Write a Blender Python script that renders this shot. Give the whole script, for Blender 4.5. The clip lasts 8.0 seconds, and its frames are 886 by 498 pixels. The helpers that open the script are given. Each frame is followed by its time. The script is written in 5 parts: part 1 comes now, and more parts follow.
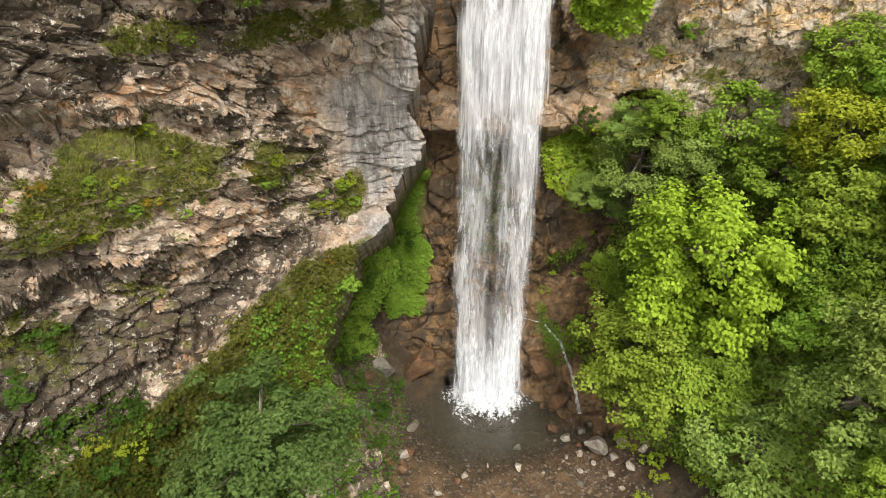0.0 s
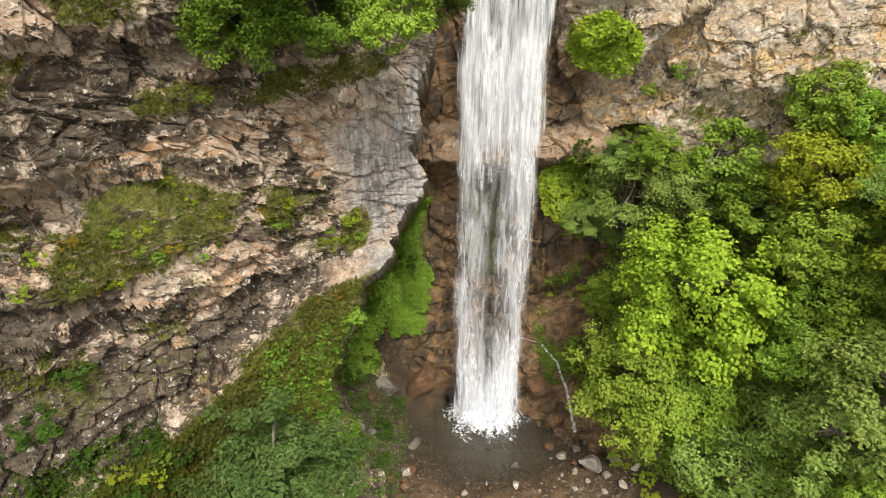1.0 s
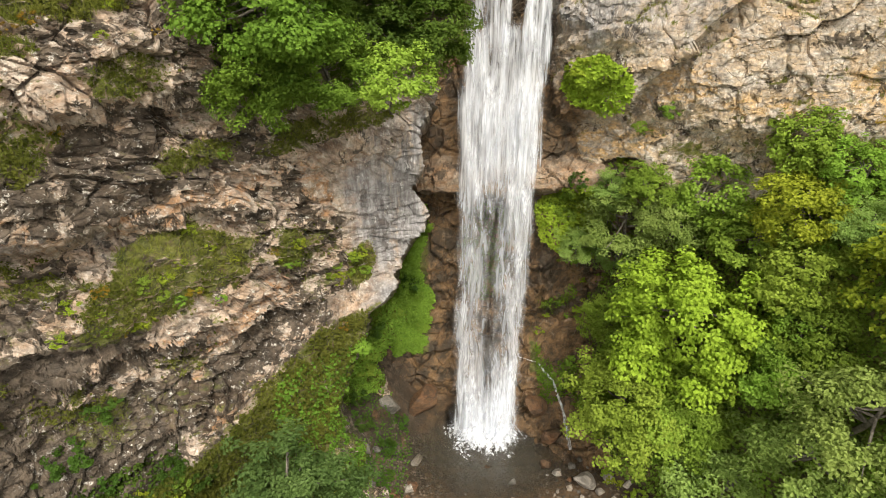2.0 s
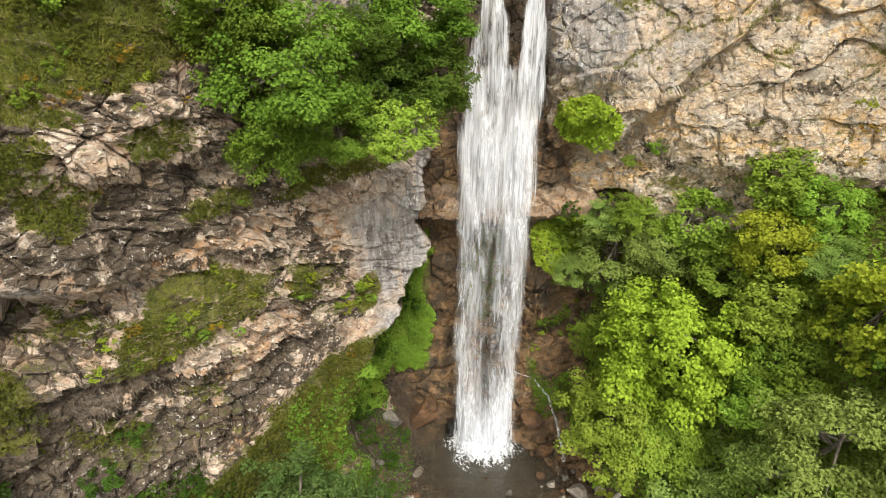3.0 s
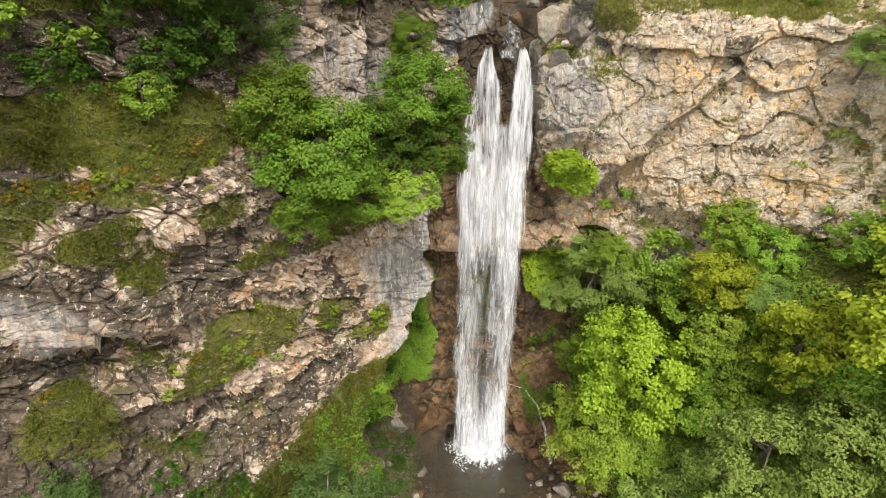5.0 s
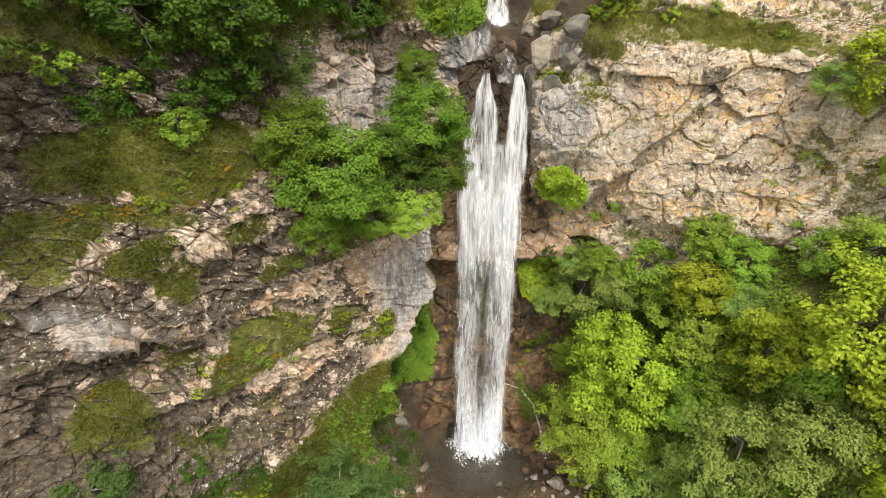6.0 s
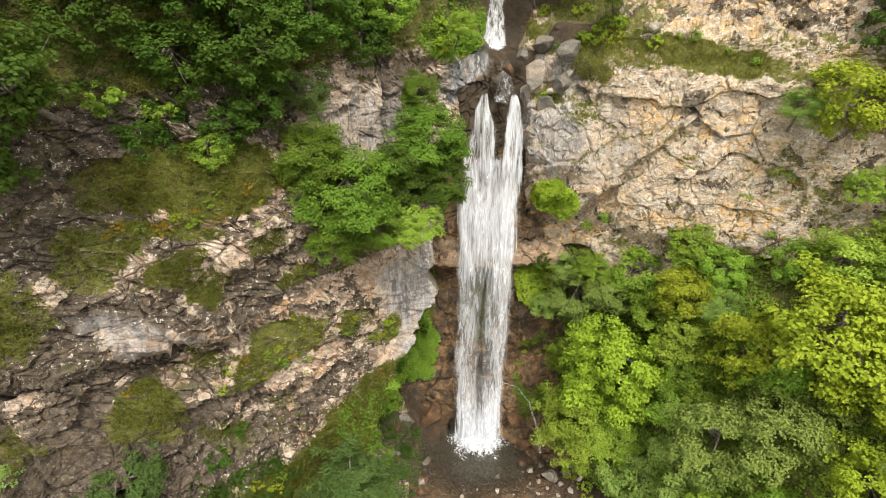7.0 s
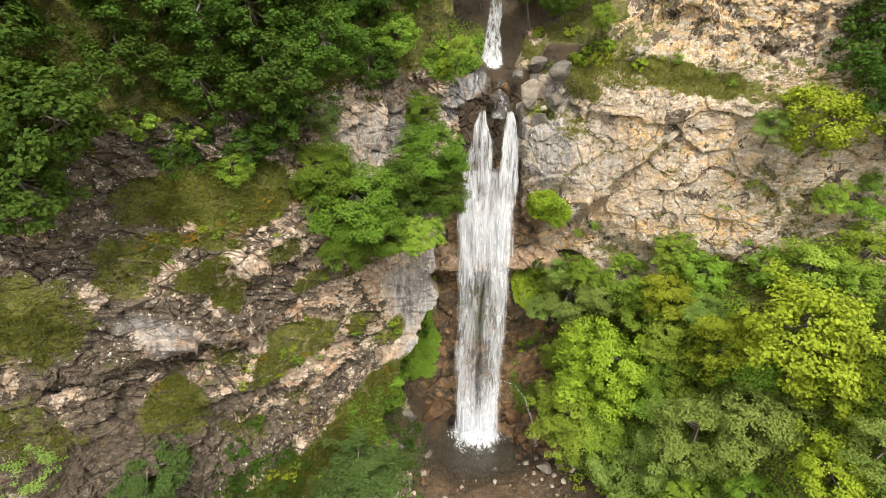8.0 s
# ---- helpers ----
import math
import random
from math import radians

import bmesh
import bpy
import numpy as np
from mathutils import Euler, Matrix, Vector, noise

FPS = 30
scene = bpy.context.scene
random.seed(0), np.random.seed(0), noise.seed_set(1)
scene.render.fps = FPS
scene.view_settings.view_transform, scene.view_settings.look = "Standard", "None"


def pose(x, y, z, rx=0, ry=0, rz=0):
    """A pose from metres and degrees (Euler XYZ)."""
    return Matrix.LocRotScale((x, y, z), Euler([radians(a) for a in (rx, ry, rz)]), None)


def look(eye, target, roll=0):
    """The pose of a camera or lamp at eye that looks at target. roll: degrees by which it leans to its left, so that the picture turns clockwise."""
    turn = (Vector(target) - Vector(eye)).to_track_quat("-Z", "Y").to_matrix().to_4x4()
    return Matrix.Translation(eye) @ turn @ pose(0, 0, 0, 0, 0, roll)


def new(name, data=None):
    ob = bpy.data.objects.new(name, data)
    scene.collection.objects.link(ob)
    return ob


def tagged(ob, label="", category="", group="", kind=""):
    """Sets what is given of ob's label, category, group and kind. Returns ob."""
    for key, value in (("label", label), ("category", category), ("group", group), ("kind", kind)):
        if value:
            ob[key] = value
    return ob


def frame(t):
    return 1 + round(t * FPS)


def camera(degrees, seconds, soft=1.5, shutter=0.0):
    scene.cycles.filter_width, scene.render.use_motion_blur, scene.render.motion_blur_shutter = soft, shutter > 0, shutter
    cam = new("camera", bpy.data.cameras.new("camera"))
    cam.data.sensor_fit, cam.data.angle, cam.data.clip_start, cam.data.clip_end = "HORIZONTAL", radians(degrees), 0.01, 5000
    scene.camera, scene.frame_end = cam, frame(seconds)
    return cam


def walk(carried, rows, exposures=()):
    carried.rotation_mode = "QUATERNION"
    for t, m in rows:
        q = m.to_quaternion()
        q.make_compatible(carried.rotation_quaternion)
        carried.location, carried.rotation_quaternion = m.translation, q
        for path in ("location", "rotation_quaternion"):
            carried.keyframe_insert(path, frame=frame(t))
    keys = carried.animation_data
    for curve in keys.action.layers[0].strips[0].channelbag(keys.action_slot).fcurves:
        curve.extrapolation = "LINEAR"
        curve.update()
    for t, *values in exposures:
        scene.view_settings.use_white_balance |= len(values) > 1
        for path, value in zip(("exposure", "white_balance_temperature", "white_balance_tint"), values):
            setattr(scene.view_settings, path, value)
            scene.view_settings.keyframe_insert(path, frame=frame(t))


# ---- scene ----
cam = camera(73.0, 8.0, soft=0.8)
METRES, EYE, TILT, LEAN, TURN = 25.0, 24.6, -28.0, 0.0, 0.0
ROWS = [
    (0.0, 0.0000, 0.0000, 0.0000, 0.00, 0.00, -0.00),
    (0.5, -0.0008, -0.0261, 0.0282, -0.00, 0.00, -0.01),
    (1.0, -0.0017, -0.0528, 0.0578, -0.01, -0.02, -0.03),
    (1.5, -0.0026, -0.0816, 0.0877, 0.01, -0.02, -0.03),
    (3.0, -0.0041, -0.1936, 0.1799, 0.03, -0.11, -0.11),
    (3.5, -0.0040, -0.2407, 0.2036, 0.05, -0.11, -0.12),
    (4.0, -0.0048, -0.2912, 0.2246, 0.06, -0.12, -0.14),
    (4.5, -0.0052, -0.3455, 0.2422, 0.08, -0.09, -0.13),
    (6.0, -0.0091, -0.5160, 0.2814, 0.08, 0.00, -0.10),
    (6.5, -0.0112, -0.5737, 0.2919, 0.09, 0.03, -0.10),
    (7.0, -0.0118, -0.6325, 0.3020, 0.11, 0.04, -0.09),
    (7.5, -0.0126, -0.6919, 0.3117, 0.12, 0.05, -0.09),
    (8.0, -0.0133, -0.7515, 0.3197, 0.14, 0.05, -0.09),
]
walk(cam, [(t, pose(0, 0, EYE, TILT, LEAN, TURN) @ pose(METRES * x, METRES * y, METRES * z, 90 + pitch, roll, yaw)) for t, x, y, z, yaw, pitch, roll in ROWS])

# ---------------------------------------------------------------- light
scene.view_settings.exposure = 1.04
SUN_DIR = Vector((0.12, -0.6, 0.8)).normalized()
world = bpy.data.worlds.new("overcast_sky")
scene.world = world
world.use_nodes = True
wt = world.node_tree
sky = wt.nodes.new("ShaderNodeTexSky")
sky.sky_type = "NISHITA"
sky.sun_disc = False
sky.sun_elevation = math.asin(SUN_DIR.z)
sky.sun_rotation = math.atan2(SUN_DIR.x, SUN_DIR.y)
sky.air_density, sky.dust_density, sky.ozone_density = 1.0, 4.0, 0.6
veil = wt.nodes.new("ShaderNodeMixRGB")
veil.inputs[0].default_value = 0.75
veil.inputs[2].default_value = (9.2, 8.7, 7.45, 1)
wt.links.new(sky.outputs[0], veil.inputs[1])
wt.links.new(veil.outputs[0], wt.nodes["Background"].inputs[0])
wt.nodes["Background"].inputs[1].default_value = 0.15
lamp = bpy.data.lights.new("sun", "SUN")
lamp.energy, lamp.angle, lamp.color = 2.4, radians(14), (1.0, 0.93, 0.80)
sun = new("sun", lamp)
sun.matrix_world = look(SUN_DIR * 80, (0, 0, 0))


# ---------------------------------------------------------------- numbers
def hash3(ix, iy, iz, seed=0):
    n = (ix.astype(np.int64) * 374761393 + iy.astype(np.int64) * 668265263 + iz.astype(np.int64) * 2147483647 + seed * 1274126177) & 0xFFFFFFFF
    n = ((n ^ (n >> 13)) * 1274126177) & 0xFFFFFFFF
    n = ((n ^ (n >> 16)) * 2246822519) & 0xFFFFFFFF
    n = n ^ (n >> 15)
    return (n & 0xFFFFFF) / float(0xFFFFFF)


def vnoise(x, y, z, seed=0):
    """Smooth noise from -1 to 1."""
    fx, fy, fz = np.floor(x), np.floor(y), np.floor(z)
    ix, iy, iz = fx.astype(np.int64), fy.astype(np.int64), fz.astype(np.int64)
    tx, ty, tz = x - fx, y - fy, z - fz
    tx, ty, tz = [t * t * t * (t * (6 * t - 15) + 10) for t in (tx, ty, tz)]
    out = 0
    for a in (0, 1):
        for b in (0, 1):
            for c in (0, 1):
                w = (tx if a else 1 - tx) * (ty if b else 1 - ty) * (tz if c else 1 - tz)
                out = out + w * hash3(ix + a, iy + b, iz + c, seed)
    return 2 * out - 1


def fbm(x, y, z, size, octaves=4, seed=0, gain=0.5):
    out, amp, total = 0, 1.0, 0.0
    for o in range(octaves):
        k = 2.03 ** o / size
        out = out + amp * vnoise(x * k + 17 * o, y * k + 5 * o, z * k - 9 * o, seed + o)
        total += amp
        amp *= gain
    return out / total


def cells(x, y, z, seed=0):
    """Broken stone: a number from 0 to 1 for the block that a place lies in, the distance to the block's joint, and the tilt of the block's face there."""
    fx, fy, fz = [np.floor(a).astype(np.int64) for a in (x, y, z)]
    best = np.full(x.shape, 9.0)
    second = np.full(x.shape, 9.0)
    ident, tilt = np.zeros(x.shape), np.zeros(x.shape)
    for a in (-1, 0, 1):
        for b in (-1, 0, 1):
            for c in (-1, 0, 1):
                i, j, k = fx + a, fy + b, fz + c
                ox, oz = i + hash3(i, j, k, seed) - x, k + hash3(i, j, k, seed + 2) - z
                d = np.sqrt(ox ** 2 + (j + hash3(i, j, k, seed + 1) - y) ** 2 + oz ** 2)
                near = d < best
                second = np.where(near, best, np.minimum(second, d))
                h = hash3(i, j, k, seed + 3)
                ident = np.where(near, h, ident)
                tilt = np.where(near, ox * ((h * 7.3) % 1 - 0.5) + oz * ((h * 13.7) % 1 - 0.35), tilt)
                best = np.where(near, d, best)
    return ident, second - best, tilt


def ramp(a, lo, hi):
    t = np.clip((a - lo) / (hi - lo), 0, 1)
    return t * t * (3 - 2 * t)


def hump(a, centre, half):
    return np.exp(-((a - centre) / half) ** 2)


def smin(a, b, k):
    h = np.clip(0.5 + 0.5 * (b - a) / k, 0, 1)
    return b + (a - b) * h - k * h * (1 - h)


def smax(a, b, k):
    return -smin(-a, -b, k)


# ---------------------------------------------------------------- the shape of the gorge
# left cliff: s runs along its foot towards the fall, n out of its face; right cliff: m out of its face
def left_coords(x, y):
    return 0.76 * x + 0.65 * y, 0.65 * x - 0.76 * y


def left_cliff(x, y, z):
    s, n = left_coords(x, y)
    foot = np.minimum(9.8 + 0.5 * s, 14.0)
    face = -19.4 + 1.1 * (1 - ramp(z, foot - 0.6, foot + 0.2)) + 0.10 * np.clip(foot - z, 0, 10)
    # ledges along the strata
    tilt = z + 0.12 * (s - 1)
    face = face + 0.7 * hump(s, 1.0, 5.0) * (ramp(tilt, 14.8, 15.9) - ramp(tilt, 16.2, 19.6))
    face = face + 0.7 * hump(s, 1.5, 6.0) * (ramp(tilt, 19.6, 20.9) - ramp(tilt, 21.4, 24.0)) - 0.5 * hump(tilt, 19.7, 0.5) * ramp(s, 9, 4)
    face = face + 1.0 * hump(s, 2.5, 4.5) * (ramp(z, 23.4, 24.4) - ramp(z, 25.0, 27.6))
    face = face - 0.8 * ramp(z, 25.5, 28.0) - 0.28 * np.clip(z - 31.5, 0, 60)
    face = face + 0.5 * ramp(s, -1, -6) * ramp(z, 24, 17)
    # grassy bench bulging out, the hollow behind the light crag, and the swelling turf brow
    face = face + 0.9 * hump(s, 2.4, 2.6) * hump(z, 18.2, 1.3) + 0.9 * hump(s, 3.2, 3.4) * hump(z, 11.6, 2.2) - 0.9 * hump(s, -2.6, 2.0) * hump(z, 20.0, 1.1)
    face = face + 0.9 * hump(s, -1.8, 1.6) * hump(z, 24.2, 0.9) + 0.9 * hump(s, 2.6, 2.6) * hump(z, 27.8, 1.4) - 0.5 * hump(s, 14.6, 1.6) * hump(z, 17.2, 3.0)
    # light crag that juts out over a dark hollow
    face = face + 1.0 * hump(s, -1.2, 2.8) * (ramp(z, 19.8, 20.4) - ramp(z, 22.6, 24.2)) - 0.7 * hump(s, -2.5, 3.0) * hump(z, 19.0, 0.8)
    # smooth buttress beside the fall and the slab above it
    face = face - 0.9 * hump(s, 11.2, 2.2) * ramp(z, 13, 15) * ramp(z, 22, 20) + 0.5 * hump(s, 15.0, 1.8) * ramp(z, 12, 14)
    face = face - 1.9 * ramp(s, 9.0, 12.0) * ramp(z, 22.5, 25.0) - 1.3 * ramp(s, 13.6, 14.2) * ramp(s, 18.4, 16.6) * ramp(z, 25, 26) * ramp(z, 32.5, 31)
    face = face + 0.7 * (ramp(s, 9.6, 10.0) - ramp(s, 13.0, 13.3)) * (ramp(z, 25.6, 26.0) - ramp(z, 31.2, 31.6))
    face = face - 2.0 * hump(s, 13.8, 0.5) * ramp(z, 25, 26)
    d = n - face
    # green hollow under the buttress
    edge = 9.1 + 2.4 * ramp(z, 10.0, 13.5) + 0.20 * np.clip(10 - z, 0, 10) + 0.25 * np.sin(1.3 * z) + 0.12 * np.sin(3.1 * z + 1)
    hollow = smin(smin(s - edge, 13.2 + 0.12 * (s - 13) - z, 0.5), n + 23.0 + 0.10 * (13 - z) - 0.5 * np.sin(0.8 * z + 0.5 * s), 0.5)
    d = smax(d, hollow, 0.4)
    outer = ramp(n, -22.6, -21.4)
    end = 15.3 - 2.2 * ramp(z, 16.8, 12.8) * outer + 0.9 * ramp(z, 14.2, 12.2) * (1 - outer) + 0.35 * np.sin(0.9 * z) + 0.2 * np.sin(2.3 * z + 1) + 4.2 * ramp(z, 23.5, 27.5) + 0.03 * (z - 20)
    return smax(d, s - end, 0.5)


def back_wall(x, y, z):
    line = 32.2 - 1.7 * ramp(z, 14.4, 15.6) + 1.3 * ramp(z, 16.2, 17.2) + 0.05 * np.clip(z - 17, 0, 20) + 0.05 * (x - 3) ** 2 * ramp(z, 17, 12) * 0.6
    line = line - 1.6 * ramp(z, 4.5, 1.0) - 0.7 * hump(x, 3.2, 1.2) * hump(z, 6.0, 2.0)
    line = line - 1.5 * ramp(x, 5.0, 6.6) * ramp(z, 14.8, 13.0) * ramp(z, 5, 8)
    d = line - y
    floor = 28.7 + 1.75 * np.clip(y - 31.0, 0, 1.6) - 0.6 * ramp(y, 32.6, 33.0) + 3.2 * np.clip(y - 34.7, 0, 2.6) + 1.8 * ramp(np.abs(x - 4.4), 1.4, 3.2)
    floor = floor + 1.2 * np.clip(y - 37.3, 0, 60)
    steep = np.interp(y, (30.9, 31.0, 32.5, 32.6, 34.6, 34.7, 37.3, 37.4), (0.8, 0.48, 0.48, 0.8, 0.8, 0.29, 0.29, 0.6))
    return smax(d, (z - floor) * steep, 0.3)


def right_cliff(x, y, z):
    m = -0.46 * x - 0.887 * y
    along = 0.887 * x - 0.46 * y
    low = 15.4 + 2.3 * hump(along, -4.8, 2.6) + 0.5 * ramp(along, -3, 4) - 2.2 * ramp(along, 4, 10)
    face = -30.0 - 0.5 * hump(z, 20.4, 1.2) * hump(along, -4, 2.5) - 0.5 * ramp(z, 22, 16) * ramp(along, 2, -3)
    face = face + 1.2 * ramp(along, -3.0, -5.5) * ramp(z, 23.0, 25.0) * ramp(z, 29.2, 27.4) - 1.6 * ramp(along, -4.6, -6.4) * ramp(z, 28.2, 29.6) - (0.8 + 0.5 * ramp(along, -3.0, -6.5)) * ramp(z, 20.6, 18.6)
    face = face - 0.5 * ramp(z, 31.0, 31.8) - (0.6 + 0.25 * ramp(along, 2.0, -3.0)) * np.clip(z - 31.2, 0, 2.6) - 0.05 * np.clip(z - 33.6, 0, 50) - 0.9 * ramp(along, 1.5, -3.0) * np.clip(z - 33.8, 0, 8) - 0.7 * ramp(along, 8, 13)
    # slanting overhang across the face, with a dark cleft under it
    lift = (z - 21.4 - 1.06 * (along + 4.8)) / 1.46
    span = ramp(along, -7.0, -5.4) * ramp(along, 2.4, 0.8)
    face = face + span * (0.65 * ramp(lift, -0.1, 0.2) * ramp(lift, 3.6, 0.8) - 0.55 * hump(lift, -0.45, 0.4) * ramp(along, 0.0, -3.0))
    d = m - face
    under = smin(low - z, m + 33.4, 0.6)
    d = smax(d, under, 0.3)
    # the channel of the upper pool
    side = 5.7 + 0.9 * ramp(z, 31, 33)
    return smax(d, side - x - 0.08 * (z - 24), 0.5)


def hillside(x, y, z):
    h = -0.867 * x - 0.324 * y + 0.376 * z + 16.0
    return smax(h, z - 18.6 - 0.2 * (x - 16), 1.0)


def brown_slope(x, y, z):
    h = -0.55 * x - 0.5 * y + 0.67 * z + 16.7
    return smax(h, z - 9.5, 1.5)


def river_bed(x, y, z):
    pool = np.exp(-(((x - 2.8) / 5.0) ** 2 + ((y - 26.0) / 3.6) ** 2) ** 2)
    bed = 0.10 - 0.95 * pool + 0.22 * ramp(y, 23.5, 21.0) - 0.3 * hump(x, 1.0, 1.6) * ramp(y, 24, 22) - 0.02 * np.clip(24 - y, 0, 60)
    bed = bed + 2.6 * ramp(x, -1.8, -5.0) * ramp(y, 21, 26) + 0.35 * np.clip(-3.5 - x, 0, 30) + 0.5 * np.clip(x - 8.5, 0, 40)
    return (z - bed) * 0.9


def gorge(x, y, z):
    d = smin(left_cliff(x, y, z), back_wall(x, y, z), 0.4)
    d = smin(d, right_cliff(x, y, z), 0.5)
    d = smin(d, smin(hillside(x, y, z), brown_slope(x, y, z), 1.2), 0.8)
    return smin(d, river_bed(x, y, z), 0.5)


LEAN_BACK = radians(28)
FWD = np.array((0.0, math.cos(LEAN_BACK), -math.sin(LEAN_BACK)))
UPW = np.array((0.0, math.sin(LEAN_BACK), math.cos(LEAN_BACK)))


def sheet_point(a, b, w):
    """A place behind a sloping sheet of net lines that spread with depth: a across, b up, w into the slope."""
    spread = (w + 22.0) / 52.0
    v = 25.0 + (b - 25.0) * spread
    return a * spread, v * UPW[1] + w * FWD[1], v * UPW[2] + w * FWD[2]


def follow(a, b, w, steps, last=0.01):
    w = w.copy()
    live = np.arange(w.size)
    for _ in range(steps):
        d = gorge(*sheet_point(a[live], b[live], w[live]))
        w[live] += np.clip(d, -1, 3) * 0.8
        live = live[np.abs(d) > last]
        if not live.size:
            break
    return np.minimum(w, 95)


def surface(a, b):
    """The first rock met along each net line: a wide net first, then the fine one from a little before it."""
    k = 4
    wide = follow(a[::k, ::k].ravel(), b[::k, ::k].ravel(), np.full(a[::k, ::k].size, -14.0), 150).reshape(a[::k, ::k].shape)
    pad = np.pad(wide, 1, mode="edge")
    near = np.minimum.reduce([pad[i:i + wide.shape[0], j:j + wide.shape[1]] for i in range(3) for j in range(3)]) - 1.2
    start = np.repeat(np.repeat(near, k, 0), k, 1)[:a.shape[0], :a.shape[1]]
    w = follow(a.ravel(), b.ravel(), start.ravel(), 70).reshape(a.shape)
    return sheet_point(a, b, w)


def foot_of(x, y, z, way):
    """Where a line from a place first enters the rock."""
    p, way = np.array((x, y, z), float), np.array(way, float)
    way = way / np.linalg.norm(way)
    t = 0.0
    for _ in range(60):
        q = p + t * way
        d = float(gorge(q[:1], q[1:2], q[2:3])[0])
        if d < 0.03:
            break
        t += 0.7 * max(d, 0.03)
    return p + t * way


# ---------------------------------------------------------------- materials
class Nodes:
    """A small helper to write node trees in few lines."""

    def __init__(self, name):
        self.mat = bpy.data.materials.new(name)
        self.mat.use_nodes = True
        self.tree = self.mat.node_tree
        self.bsdf = self.tree.nodes["Principled BSDF"]
        self.out = self.tree.nodes["Material Output"]

    def add(self, kind, **values):
        node = self.tree.nodes.new(kind)
        for key, value in values.items():
            node.inputs[key.replace("_", " ")].default_value = value
        return node

    def link(self, a, b):
        self.tree.links.new(a, b)

    def position(self, scale=(1, 1, 1)):
        geo = self.add("ShaderNodeNewGeometry")
        m = self.add("ShaderNodeMapping")
        m.inputs["Scale"].default_value = scale
        self.link(geo.outputs["Position"], m.inputs[0])
        return m.outputs[0]

    def noise(self, where, scale, detail=6, rough=0.6, lo=0.3, hi=0.7, distort=0.0):
        n = self.add("ShaderNodeTexNoise", Scale=scale, Detail=detail, Roughness=rough, Distortion=distort)
        self.link(where, n.inputs["Vector"])
        r = self.add("ShaderNodeMapRange")
        r.interpolation_type = "SMOOTHSTEP"
        r.inputs[1].default_value, r.inputs[2].default_value = lo, hi
        self.link(n.outputs["Fac"], r.inputs[0])
        return r.outputs[0]

    def attr(self, name):
        a = self.add("ShaderNodeAttribute")
        a.attribute_name = name
        return a.outputs["Fac"]

    def mix(self, fac, a, b):
        m = self.add("ShaderNodeMixRGB")
        for slot, v in ((0, fac), (1, a), (2, b)):
            if isinstance(v, tuple):
                m.inputs[slot].default_value = (*v, 1)
            elif isinstance(v, (int, float)):
                m.inputs[slot].default_value = v
            else:
                self.link(v, m.inputs[slot])
        return m.outputs[0]

    def math(self, op, a, b, c=None):
        m = self.add("ShaderNodeMath")
        m.operation = op
        for slot, v in enumerate((a, b, c)):
            if v is None:
                continue
            if isinstance(v, (int, float)):
                m.inputs[slot].default_value = v
            else:
                self.link(v, m.inputs[slot])
        return m.outputs[0]

    def step(self, v, lo, hi):
        r = self.add("ShaderNodeMapRange")
        r.interpolation_type = "SMOOTHSTEP"
        r.inputs[1].default_value, r.inputs[2].default_value = lo, hi
        self.link(v, r.inputs[0])
        return r.outputs[0]

    def bump(self, height, strength, distance):
        b = self.add("ShaderNodeBump", Strength=strength, Distance=distance)
        self.link(height, b.inputs["Height"])
        self.link(b.outputs[0], self.bsdf.inputs["Normal"])


